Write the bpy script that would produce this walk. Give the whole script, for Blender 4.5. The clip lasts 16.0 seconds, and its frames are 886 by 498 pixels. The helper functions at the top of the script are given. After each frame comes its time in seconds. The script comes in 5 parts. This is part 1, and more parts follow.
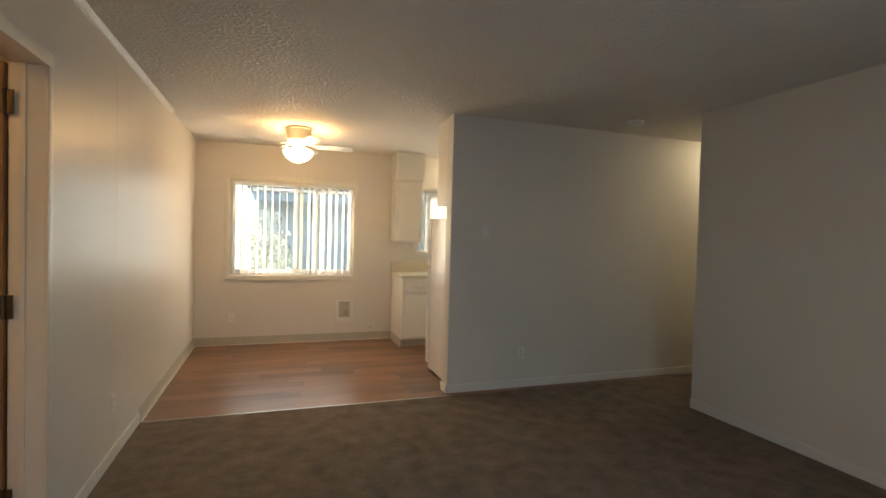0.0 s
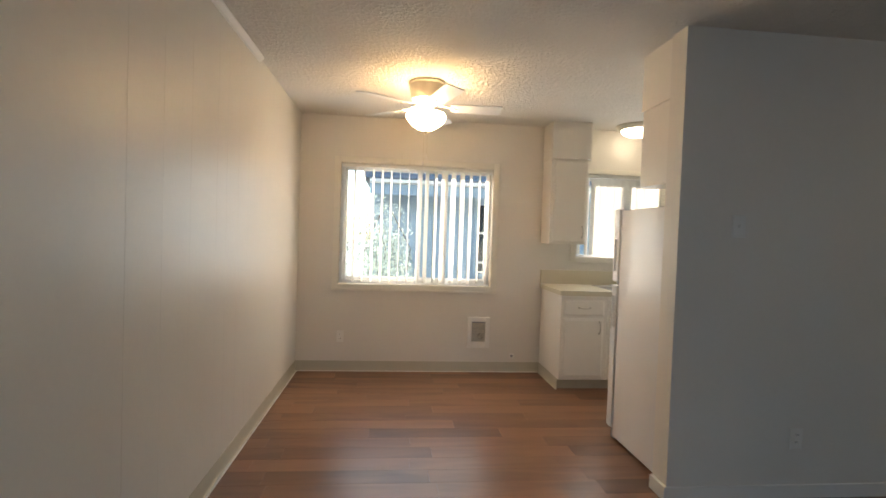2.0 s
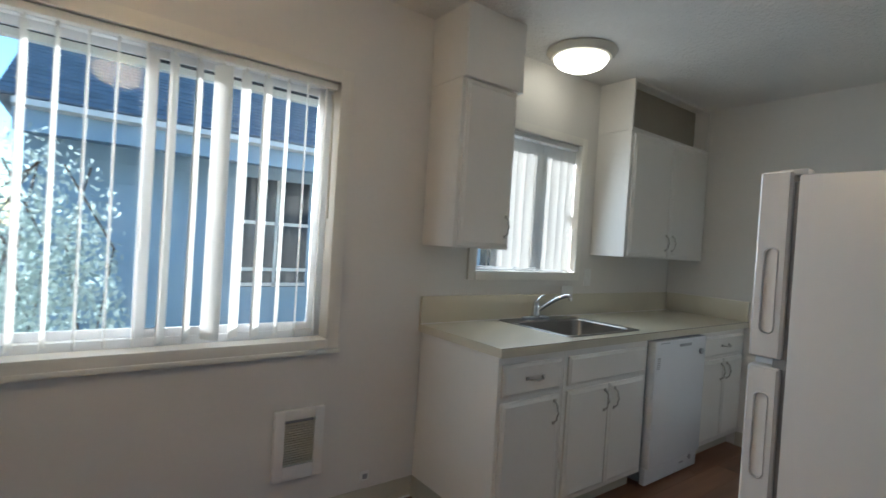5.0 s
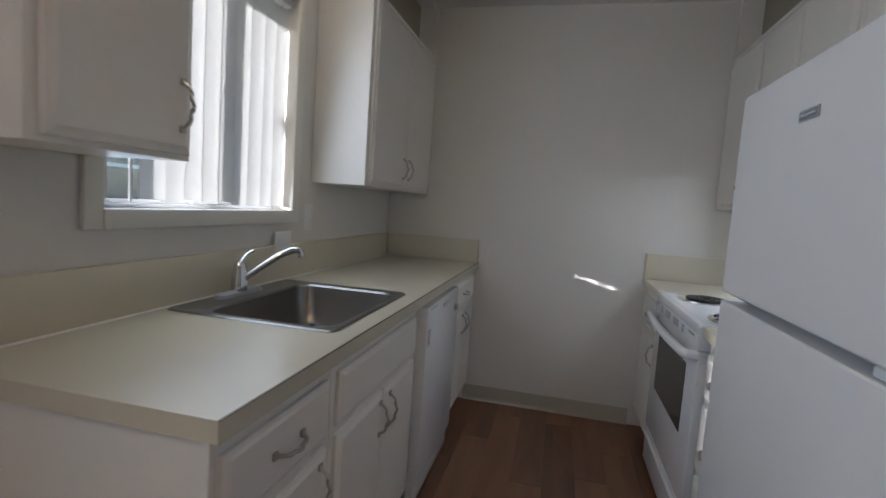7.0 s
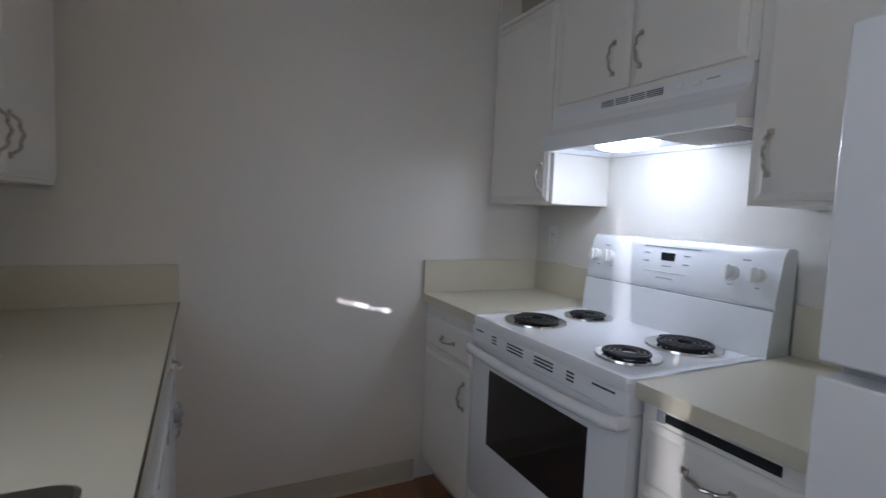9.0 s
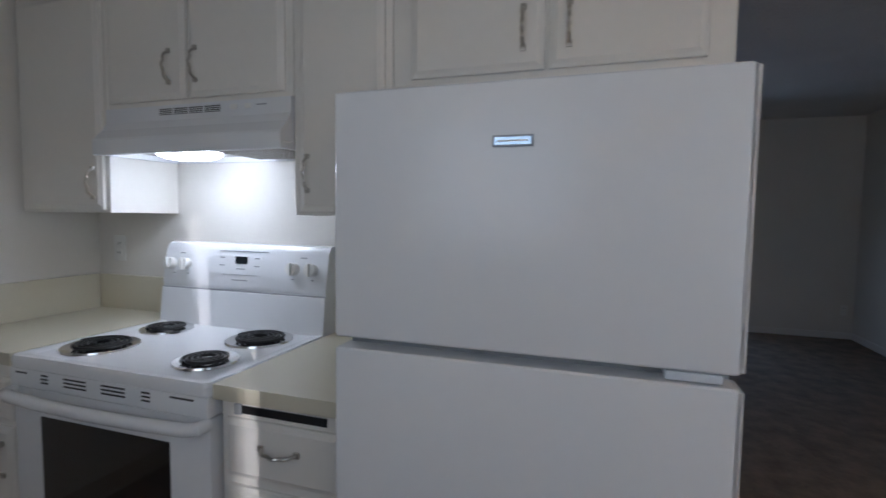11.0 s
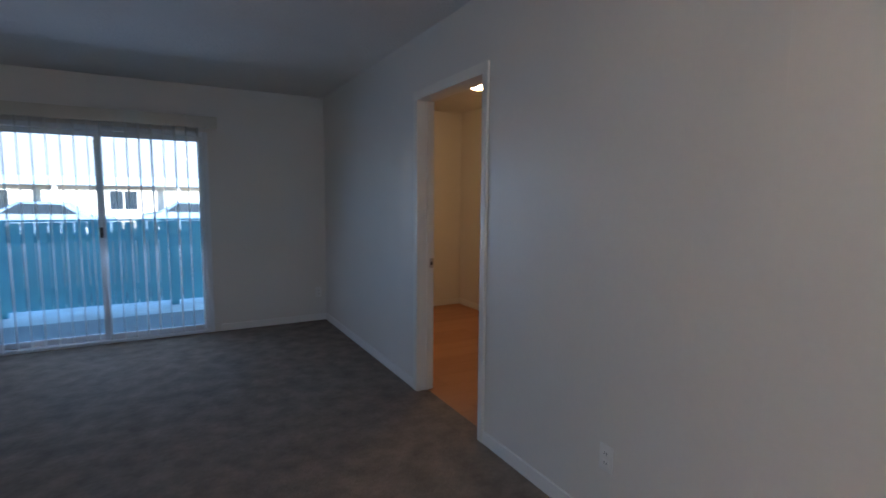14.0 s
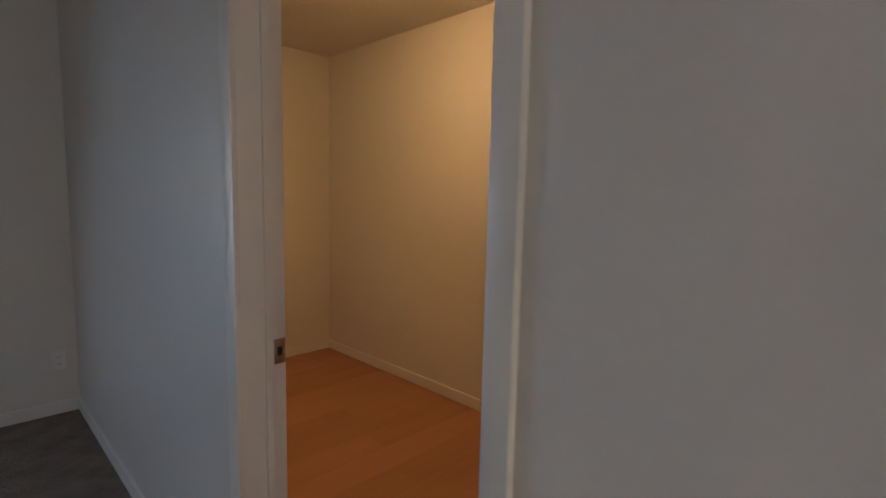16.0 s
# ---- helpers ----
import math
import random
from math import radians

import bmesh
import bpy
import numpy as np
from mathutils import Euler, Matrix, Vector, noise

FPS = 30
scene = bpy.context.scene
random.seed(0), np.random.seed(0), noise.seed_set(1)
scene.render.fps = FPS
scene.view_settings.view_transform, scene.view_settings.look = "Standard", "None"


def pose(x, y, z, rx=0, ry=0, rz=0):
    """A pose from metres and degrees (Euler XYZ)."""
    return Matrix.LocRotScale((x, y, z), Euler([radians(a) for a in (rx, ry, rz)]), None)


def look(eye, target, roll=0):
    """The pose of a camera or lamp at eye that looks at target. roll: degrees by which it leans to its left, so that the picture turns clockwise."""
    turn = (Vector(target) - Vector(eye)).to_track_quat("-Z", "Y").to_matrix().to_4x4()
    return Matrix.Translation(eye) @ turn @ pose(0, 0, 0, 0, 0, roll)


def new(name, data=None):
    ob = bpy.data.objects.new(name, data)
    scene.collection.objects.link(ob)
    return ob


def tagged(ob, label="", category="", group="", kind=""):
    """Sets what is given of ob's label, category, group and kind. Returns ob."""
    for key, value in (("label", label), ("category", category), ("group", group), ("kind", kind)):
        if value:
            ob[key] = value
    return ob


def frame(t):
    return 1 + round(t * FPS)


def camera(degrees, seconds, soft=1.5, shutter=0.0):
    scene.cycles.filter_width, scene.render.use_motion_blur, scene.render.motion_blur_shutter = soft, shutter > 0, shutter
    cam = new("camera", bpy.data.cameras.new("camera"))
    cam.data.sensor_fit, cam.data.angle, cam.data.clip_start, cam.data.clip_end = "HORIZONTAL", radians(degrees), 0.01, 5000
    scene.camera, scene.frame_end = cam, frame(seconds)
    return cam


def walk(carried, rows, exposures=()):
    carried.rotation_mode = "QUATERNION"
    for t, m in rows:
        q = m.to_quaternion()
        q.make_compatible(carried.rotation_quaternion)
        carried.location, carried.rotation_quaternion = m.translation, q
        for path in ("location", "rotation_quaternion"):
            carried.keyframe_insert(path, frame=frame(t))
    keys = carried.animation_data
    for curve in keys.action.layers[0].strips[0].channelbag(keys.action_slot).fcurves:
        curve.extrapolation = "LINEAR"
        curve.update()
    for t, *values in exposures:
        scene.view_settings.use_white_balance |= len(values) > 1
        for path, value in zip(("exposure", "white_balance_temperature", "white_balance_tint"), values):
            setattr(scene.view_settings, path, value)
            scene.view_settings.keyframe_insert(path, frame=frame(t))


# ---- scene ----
cam = camera(84.5, 16.0, shutter=0.25)
PATH = [
    (0, (0.916, -0.581, 1.415), (1.571, 1.308, 1.366), 1.5),
    (0.5, (0.986, -0.278, 1.407), (1.421, 1.674, 1.353), 1.5),
    (1, (0.985, 0.144, 1.385), (1.255, 2.125, 1.33), 1.8),
    (1.5, (0.974, 0.595, 1.365), (1.199, 2.582, 1.309), 1.9),
    (2, (0.922, 1.11, 1.377), (1.127, 3.099, 1.322), 2.0),
    (2.5, (0.796, 1.6, 1.4), (1.014, 3.587, 1.334), 2.3),
    (3, (0.757, 2.084, 1.386), (0.996, 4.068, 1.316), 2.5),
    (3.2, (0.738, 2.288, 1.387), (1.02, 4.267, 1.316), 2.6),
    (5.3, (1.085, 4.081, 1.34), (2.454, 5.539, 1.323), 3.7),
    (5.5, (1.167, 4.217, 1.333), (2.643, 5.566, 1.323), 3.7),
    (6, (1.319, 4.504, 1.358), (3.026, 5.546, 1.371), 4.0),
    (6.5, (1.492, 4.711, 1.315), (3.35, 5.449, 1.249), 4.0),
    (7, (1.805, 4.872, 1.276), (3.745, 5.325, 1.094), 4.0),
    (7.5, (2.084, 5.038, 1.252), (4.07, 5.213, 1.095), 3.6),
    (8, (2.369, 5.165, 1.256), (4.356, 4.992, 1.109), 3.3),
    (8.2, (2.497, 5.201, 1.259), (4.47, 4.905, 1.109), 3.1),
    (9.25, (2.87, 5.3, 1.325), (4.54, 4.21, 1.158), 1.7),
    (10.3, (2.856, 5.332, 1.387), (3.94, 3.663, 1.193), 0.2),
    (10.5, (2.819, 5.332, 1.363), (3.792, 3.591, 1.214), 1.1),
    (11, (2.708, 5.33, 1.355), (3.337, 3.437, 1.218), 0.7),
    (11.5, (2.547, 5.269, 1.374), (2.849, 3.298, 1.219), 0.2),
    (12, (2.369, 5.228, 1.386), (2.284, 3.236, 1.223), 0.0),
    (12.5, (2.206, 5.164, 1.402), (1.831, 3.207, 1.224), -0.1),
    (13, (1.933, 4.955, 1.42), (1.451, 3.023, 1.229), 0.1),
    (13.5, (1.732, 4.622, 1.418), (1.092, 2.739, 1.214), 0.3),
    (14, (1.523, 4.206, 1.41), (0.561, 2.465, 1.205), 0.4),
    (14.5, (1.288, 3.767, 1.427), (0.108, 2.166, 1.215), 0.6),
    (15, (1.077, 3.239, 1.417), (-0.251, 1.759, 1.205), 0.7),
    (15.5, (0.792, 2.794, 1.408), (-0.592, 1.366, 1.192), 1.2),
    (16, (0.514, 2.317, 1.378), (-0.904, 0.924, 1.161), 1.3),
]
walk(cam, [(t, look(eye, target, roll)) for t, eye, target, roll in PATH],
     exposures=[(0.0, 2.72, 8500, 14), (3.0, 2.38, 6300, 12), (5.5, 1.72, 5500, 7), (6.5, 1.66, 5700, 12), (8.0, 1.63, 5500, 18), (10.5, 1.40, 5600, 16), (12.0, 1.45, 5600, 16), (13.0, 2.02, 5450, 16), (14.0, 2.36, 5500, 16), (16.0, 2.62, 6400, 19)])

# ---- world and sun ----
world = bpy.data.worlds.new("sky")
scene.world = world
world.use_nodes = True
wn = world.node_tree
wn.nodes.clear()
sky = wn.nodes.new("ShaderNodeTexSky")
sky.sky_type = "NISHITA"
sky.sun_disc = False
sky.dust_density, sky.ozone_density = 0.3, 3.0
SUN_DIR = Vector((1.0, -0.795, -0.204)).normalized()
sky.sun_elevation = math.asin(-SUN_DIR.z)
sky.sun_rotation = math.atan2(-SUN_DIR.x, -SUN_DIR.y)
bg = wn.nodes.new("ShaderNodeBackground")
bg.inputs[1].default_value = 0.15
wo = wn.nodes.new("ShaderNodeOutputWorld")
wn.links.new(sky.outputs[0], bg.inputs[0])
wn.links.new(bg.outputs[0], wo.inputs[0])
sun_data = bpy.data.lights.new("sun", "SUN")
sun_data.energy, sun_data.angle, sun_data.color = 5.0, radians(0.6), (1.0, 0.93, 0.84)
sun = new("sun", sun_data)
sun.matrix_world = look((-8, 10, 6), Vector((-8, 10, 6)) + SUN_DIR)


def window_light(name, x, y, z, w, h, target, energy, color):
    d = bpy.data.lights.new(name, "AREA")
    d.shape, d.size, d.size_y, d.energy, d.color = "RECTANGLE", w, h, energy, color
    ob = new(name, d)
    ob.matrix_world = look((x, y, z), target)
    return ob

window_light("window_light_dining", 1.165, 5.93, 1.45, 1.4, 1.1, (1.165, 2.0, 1.0), 1.6, (0.75, 0.88, 1.0))
window_light("window_light_kitchen", 3.25, 5.95, 1.62, 0.85, 0.8, (3.25, 2.0, 1.0), 1.15, (0.80, 0.92, 1.0))
window_light("window_light_patio", 2.13, -1.23, 1.05, 1.6, 1.9, (2.13, 0.6, 0.0), 3.0, (0.58, 0.74, 1.0))

FAN_GLOW, DOME_GLOW, ROOM_GLOW, HOOD_GLOW, HALL_GLOW = 5.2, 1.5, 10.5, 8.3, 4.6
FAN_BULB = 0.32


# ---- materials ----
def mat(name, col, rough=0.5, metal=0.0, var=0.08, scale=3.0, bump=0.0, bscale=150.0, spec=0.5, fine=40.0, coat=0.0):
    m = bpy.data.materials.new(name)
    m.use_nodes = True
    n, l = m.node_tree.nodes, m.node_tree.links
    p = n["Principled BSDF"]
    tc = n.new("ShaderNodeTexCoord")
    big, small = n.new("ShaderNodeTexNoise"), n.new("ShaderNodeTexNoise")
    big.inputs["Scale"].default_value, small.inputs["Scale"].default_value = scale, fine
    big.inputs["Detail"].default_value = 4
    add = n.new("ShaderNodeMath")
    add.operation = "MULTIPLY_ADD"
    l.new(tc.outputs["Object"], big.inputs["Vector"])
    l.new(tc.outputs["Object"], small.inputs["Vector"])
    l.new(small.outputs["Fac"], add.inputs[0])
    add.inputs[1].default_value = 0.35
    l.new(big.outputs["Fac"], add.inputs[2])
    ramp = n.new("ShaderNodeValToRGB")
    ramp.color_ramp.elements[0].position, ramp.color_ramp.elements[1].position = 0.4, 0.95
    ramp.color_ramp.elements[0].color = (*[c * (1 - var) for c in col], 1)
    ramp.color_ramp.elements[1].color = (*[min(1, c * (1 + var)) for c in col], 1)
    l.new(add.outputs[0], ramp.inputs["Fac"])
    l.new(ramp.outputs["Color"], p.inputs["Base Color"])
    rr = n.new("ShaderNodeMapRange")
    rr.inputs["To Min"].default_value, rr.inputs["To Max"].default_value = max(0, rough - 0.06), min(1, rough + 0.06)
    l.new(big.outputs["Fac"], rr.inputs["Value"])
    l.new(rr.outputs[0], p.inputs["Roughness"])
    p.inputs["Metallic"].default_value = metal
    p.inputs["Specular IOR Level"].default_value = spec
    p.inputs["Coat Weight"].default_value = coat
    if bump:
        bt = n.new("ShaderNodeTexNoise")
        bt.inputs["Scale"].default_value, bt.inputs["Detail"].default_value = bscale, 3
        l.new(tc.outputs["Object"], bt.inputs["Vector"])
        b = n.new("ShaderNodeBump")
        b.inputs["Strength"].default_value, b.inputs["Distance"].default_value = bump, 0.004
        l.new(bt.outputs["Fac"], b.inputs["Height"])
        l.new(b.outputs["Normal"], p.inputs["Normal"])
    return m


def glow(name, col, strength):
    m = bpy.data.materials.new(name)
    m.use_nodes = True
    p = m.node_tree.nodes["Principled BSDF"]
    p.inputs["Base Color"].default_value = (0.8, 0.8, 0.78, 1)
    p.inputs["Emission Color"].default_value = (*col, 1)
    p.inputs["Emission Strength"].default_value = strength
    p.inputs["Roughness"].default_value = 0.3
    return m


def glass_mat(name):
    m = bpy.data.materials.new(name)
    m.use_nodes = True
    n, l = m.node_tree.nodes, m.node_tree.links
    n.remove(n["Principled BSDF"])
    tr, gl, mix, fr = (n.new("ShaderNodeBsdf" + k) if k in ("Transparent", "Glossy") else n.new(k) for k in ("Transparent", "Glossy", "ShaderNodeMixShader", "ShaderNodeFresnel"))
    gl.inputs["Roughness"].default_value = 0.02
    tr.inputs["Color"].default_value = (0.93, 0.97, 0.97, 1)
    fr.inputs["IOR"].default_value = 1.3
    l.new(fr.outputs[0], mix.inputs[0])
    l.new(tr.outputs[0], mix.inputs[1])
    l.new(gl.outputs[0], mix.inputs[2])
    l.new(mix.outputs[0], n["Material Output"].inputs["Surface"])
    return m


def slat_mat(name, col, trans):
    m = bpy.data.materials.new(name)
    m.use_nodes = True
    n, l = m.node_tree.nodes, m.node_tree.links
    n.remove(n["Principled BSDF"])
    d, t, mix = n.new("ShaderNodeBsdfDiffuse"), n.new("ShaderNodeBsdfTranslucent"), n.new("ShaderNodeMixShader")
    tc, ns, cr = n.new("ShaderNodeTexCoord"), n.new("ShaderNodeTexNoise"), n.new("ShaderNodeValToRGB")
    ns.inputs["Scale"].default_value = 25
    l.new(tc.outputs["Object"], ns.inputs["Vector"])
    l.new(ns.outputs["Fac"], cr.inputs["Fac"])
    cr.color_ramp.elements[0].color = (*[c * 0.94 for c in col], 1)
    cr.color_ramp.elements[1].color = (*col, 1)
    l.new(cr.outputs["Color"], d.inputs["Color"])
    l.new(cr.outputs["Color"], t.inputs["Color"])
    mix.inputs[0].default_value = trans
    l.new(d.outputs[0], mix.inputs[1])
    l.new(t.outputs[0], mix.inputs[2])
    l.new(mix.outputs[0], n["Material Output"].inputs["Surface"])
    return m


def plank_mat(name, dark, light, rough):
    """Printed wood planks: grain along x, each plank of its own tone."""
    m = bpy.data.materials.new(name)
    m.use_nodes = True
    n, l = m.node_tree.nodes, m.node_tree.links
    p = n["Principled BSDF"]
    tc, oi, mp = n.new("ShaderNodeTexCoord"), n.new("ShaderNodeObjectInfo"), n.new("ShaderNodeMapping")
    comb, vadd = n.new("ShaderNodeCombineXYZ"), n.new("ShaderNodeVectorMath")
    mul = n.new("ShaderNodeMath")
    mul.operation = "MULTIPLY"
    mul.inputs[1].default_value = 40
    l.new(oi.outputs["Random"], mul.inputs[0])
    l.new(mul.outputs[0], comb.inputs[1])
    vadd.operation = "ADD"
    l.new(tc.outputs["Object"], vadd.inputs[0])
    l.new(comb.outputs[0], vadd.inputs[1])
    mp.inputs["Scale"].default_value = (1.4, 9, 1)
    l.new(vadd.outputs[0], mp.inputs["Vector"])
    g = n.new("ShaderNodeTexNoise")
    g.inputs["Scale"].default_value, g.inputs["Detail"].default_value, g.inputs["Distortion"].default_value = 1.0, 5, 0.5
    l.new(mp.outputs[0], g.inputs["Vector"])
    tone = n.new("ShaderNodeMath")
    tone.operation = "MULTIPLY_ADD"
    l.new(oi.outputs["Random"], tone.inputs[0])
    tone.inputs[1].default_value = 0.5
    l.new(g.outputs["Fac"], tone.inputs[2])
    cr = n.new("ShaderNodeValToRGB")
    cr.color_ramp.elements[0].position, cr.color_ramp.elements[1].position = 0.4, 1.05
    cr.color_ramp.elements[0].color, cr.color_ramp.elements[1].color = (*dark, 1), (*light, 1)
    l.new(tone.outputs[0], cr.inputs["Fac"])
    l.new(cr.outputs["Color"], p.inputs["Base Color"])
    p.inputs["Roughness"].default_value = rough
    b = n.new("ShaderNodeBump")
    b.inputs["Strength"].default_value, b.inputs["Distance"].default_value = 0.12, 0.002
    l.new(g.outputs["Fac"], b.inputs["Height"])
    l.new(b.outputs["Normal"], p.inputs["Normal"])
    return m


def carpet_mat(name):
    m = mat(name, (0.215, 0.172, 0.132), 0.95, var=0.30, scale=7, spec=0.1, fine=38)
    n, l = m.node_tree.nodes, m.node_tree.links
    p = n["Principled BSDF"]
    tc = n.new("ShaderNodeTexCoord")
    a, c = n.new("ShaderNodeTexNoise"), n.new("ShaderNodeTexVoronoi")
    a.inputs["Scale"].default_value, a.inputs["Detail"].default_value = 60, 4
    c.inputs["Scale"].default_value = 130
    l.new(tc.outputs["Object"], a.inputs["Vector"])
    l.new(tc.outputs["Object"], c.inputs["Vector"])
    s = n.new("ShaderNodeMath")
    s.operation = "MULTIPLY_ADD"
    l.new(c.outputs["Distance"], s.inputs[0])
    s.inputs[1].default_value = 0.7
    l.new(a.outputs["Fac"], s.inputs[2])
    b = n.new("ShaderNodeBump")
    b.inputs["Strength"].default_value, b.inputs["Distance"].default_value = 0.8, 0.006
    l.new(s.outputs[0], b.inputs["Height"])
    l.new(b.outputs["Normal"], p.inputs["Normal"])
    return m


def ceiling_mat(name):
    m = mat(name, (0.74, 0.71, 0.66), 0.75, var=0.04, scale=2, spec=0.3)
    n, l = m.node_tree.nodes, m.node_tree.links
    tc, a, cr, b = n.new("ShaderNodeTexCoord"), n.new("ShaderNodeTexNoise"), n.new("ShaderNodeValToRGB"), n.new("ShaderNodeBump")
    a.inputs["Scale"].default_value, a.inputs["Detail"].default_value, a.inputs["Distortion"].default_value = 40, 3, 0.6
    l.new(tc.outputs["Object"], a.inputs["Vector"])
    cr.color_ramp.elements[0].position, cr.color_ramp.elements[1].position = 0.45, 0.6
    l.new(a.outputs["Fac"], cr.inputs["Fac"])
    b.inputs["Strength"].default_value, b.inputs["Distance"].default_value = 0.65, 0.006
    l.new(cr.outputs["Color"], b.inputs["Height"])
    l.new(b.outputs["Normal"], n["Principled BSDF"].inputs["Normal"])
    return m


WALL = mat("wall_paint", (0.72, 0.69, 0.635), 0.5, var=0.035, scale=1.5, bump=0.14, bscale=130, spec=0.35)
PANEL = mat("panel_paint", (0.70, 0.67, 0.61), 0.38, var=0.035, scale=1.5, bump=0.07, bscale=110, spec=0.5)
CEIL = ceiling_mat("ceiling_texture")
TRIM = mat("trim_paint", (0.78, 0.76, 0.72), 0.4, var=0.03, bump=0.03, bscale=60)
CASING = mat("cream_casing_paint", (0.76, 0.73, 0.65), 0.35, var=0.03)
COVE = mat("vinyl_cove_base", (0.50, 0.47, 0.38), 0.4, var=0.06)
CARPET = carpet_mat("carpet")
VINYL = plank_mat("vinyl_planks", (0.135, 0.063, 0.033), (0.285, 0.14, 0.073), 0.34)
LAMINATE = plank_mat("laminate_planks", (0.37, 0.165, 0.08), (0.45, 0.215, 0.105), 0.42)
GROUT = mat("subfloor", (0.10, 0.05, 0.03), 0.8)
CABINET = mat("cabinet_paint", (0.78, 0.75, 0.69), 0.38, var=0.03, scale=2, bump=0.03, bscale=50)
CUBBY = mat("cubby_brown", (0.36, 0.32, 0.24), 0.6)
LAMTOP = mat("counter_laminate", (0.60, 0.555, 0.43), 0.32, var=0.04, fine=300)
WHITE = mat("white_enamel", (0.80, 0.81, 0.82), 0.22, var=0.015, coat=0.3)
FRIDGE = mat("fridge_white", (0.78, 0.78, 0.78), 0.24, var=0.015, bump=0.03, bscale=220)
PLASTIC = mat("white_plastic", (0.78, 0.77, 0.73), 0.35, var=0.02)
GREYPLASTIC = mat("grey_plastic", (0.32, 0.33, 0.34), 0.4, var=0.04)
BLACK = mat("black_plastic", (0.012, 0.012, 0.013), 0.35, var=0.1)
OVENGLASS = mat("oven_glass", (0.02, 0.018, 0.016), 0.06, var=0.1)
STEEL = mat("stainless", (0.29, 0.28, 0.265), 0.30, 1.0, var=0.06, bump=0.05, bscale=300)
CHROME = mat("chrome", (0.75, 0.75, 0.75), 0.09, 1.0, var=0.03)
NICKEL = mat("brushed_nickel", (0.50, 0.47, 0.42), 0.3, 1.0, var=0.06)
BRASS = mat("dark_brass", (0.12, 0.09, 0.06), 0.4, 0.8, var=0.1)
COIL = mat("burner_coil", (0.02, 0.02, 0.02), 0.45, 0.3, var=0.2)
LENS_FAN = glow("fan_bowl_glass", (1.0, 0.68, 0.36), FAN_GLOW)
LENS_DOME = glow("dome_glass", (1.0, 0.88, 0.67), DOME_GLOW)
LENS_ROOM = glow("room_dome_glass", (1.0, 0.60, 0.24), ROOM_GLOW)
LENS_HOOD = glow("hood_lamp_lens", (0.92, 0.97, 1.0), HOOD_GLOW)
LENS_HALL = glow("hall_dome_glass", (1.0, 0.93, 0.75), HALL_GLOW)
CREAMMETAL = mat("cream_metal", (0.60, 0.56, 0.47), 0.4, var=0.03)
BLADE = mat("fan_blade", (0.72, 0.72, 0.70), 0.4, var=0.03)
GLASS = glass_mat("window_glass")
SLAT = slat_mat("vinyl_slat", (0.84, 0.84, 0.82), 0.5)
# leaf colour lightened to hold the white glints of the sun
SHRUBLEAF = slat_mat("shrub_leaf", (0.52, 0.60, 0.58), 0.5)
ALUM = mat("white_aluminium", (0.74, 0.76, 0.78), 0.4, var=0.03)
DOORWOOD = mat("stained_door", (0.33, 0.17, 0.08), 0.45, var=0.2, scale=2)
GREENSTAR = mat("display_glass", (0.02, 0.025, 0.03), 0.15)
INK = mat("grey_print", (0.35, 0.36, 0.38), 0.5)
BADGE = mat("badge_silver", (0.45, 0.55, 0.65), 0.25, 0.8)
CONCRETE = mat("concrete", (0.32, 0.31, 0.29), 0.85, var=0.15, bump=0.2, bscale=60)
# gravel made this pale to carry sunlight that doesn't reach it
SUNLIT_GRAVEL = mat("sunlit_gravel", (0.75, 0.74, 0.70), 0.9, var=0.2, bump=0.6, bscale=80)
# the blue cast of the daylight is put into the fence's colour
FENCE = mat("fence_blue_cast", (0.17, 0.40, 0.46), 0.7, var=0.12, bump=0.1)
# grey boards; the blue of open shade is mixed into the colour
SIDING = mat("grey_siding", (0.32, 0.43, 0.54), 0.7, var=0.1)
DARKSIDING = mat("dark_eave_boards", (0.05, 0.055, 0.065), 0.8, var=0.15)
STUCCO = mat("pale_stucco", (0.62, 0.58, 0.52), 0.85, var=0.08, bump=0.1)
SHINGLE = mat("roof_shingle", (0.20, 0.20, 0.21), 0.9, var=0.3, scale=6, bump=0.5, bscale=30)
PALEROOF = mat("pale_roof", (0.30, 0.32, 0.34), 0.9, var=0.15, bump=0.3, bscale=20)
LEAF = mat("leaf", (0.10, 0.15, 0.06), 0.4, var=0.5, scale=4)
BARK = mat("bark", (0.12, 0.09, 0.07), 0.9, var=0.3)
CARPAINT = mat("car_paint", (0.30, 0.40, 0.52), 0.25, 0.3)
DARKGLASS = mat("dark_glass", (0.03, 0.04, 0.05), 0.08)
ASPHALT = mat("asphalt", (0.06, 0.06, 0.06), 0.9, var=0.2, bump=0.3)

# ---- mesh helpers ----
OFFSET = {}


def box(bm, x0, x1, y0, y1, z0, z1, bev=0.0, seg=2):
    """A box in bm, its edges rounded by bev."""
    r = bmesh.ops.create_cube(bm, size=1.0)
    for v in r["verts"]:
        v.co = Vector((x0 + (v.co.x + 0.5) * (x1 - x0), y0 + (v.co.y + 0.5) * (y1 - y0), z0 + (v.co.z + 0.5) * (z1 - z0)))
    if bev:
        es = {e for v in r["verts"] for e in v.link_edges}
        bmesh.ops.bevel(bm, geom=list(es), offset=bev, segments=seg, affect="EDGES", profile=0.6)
    return bm


def B(*args, **kw):
    return box(bmesh.new(), *args, **kw)


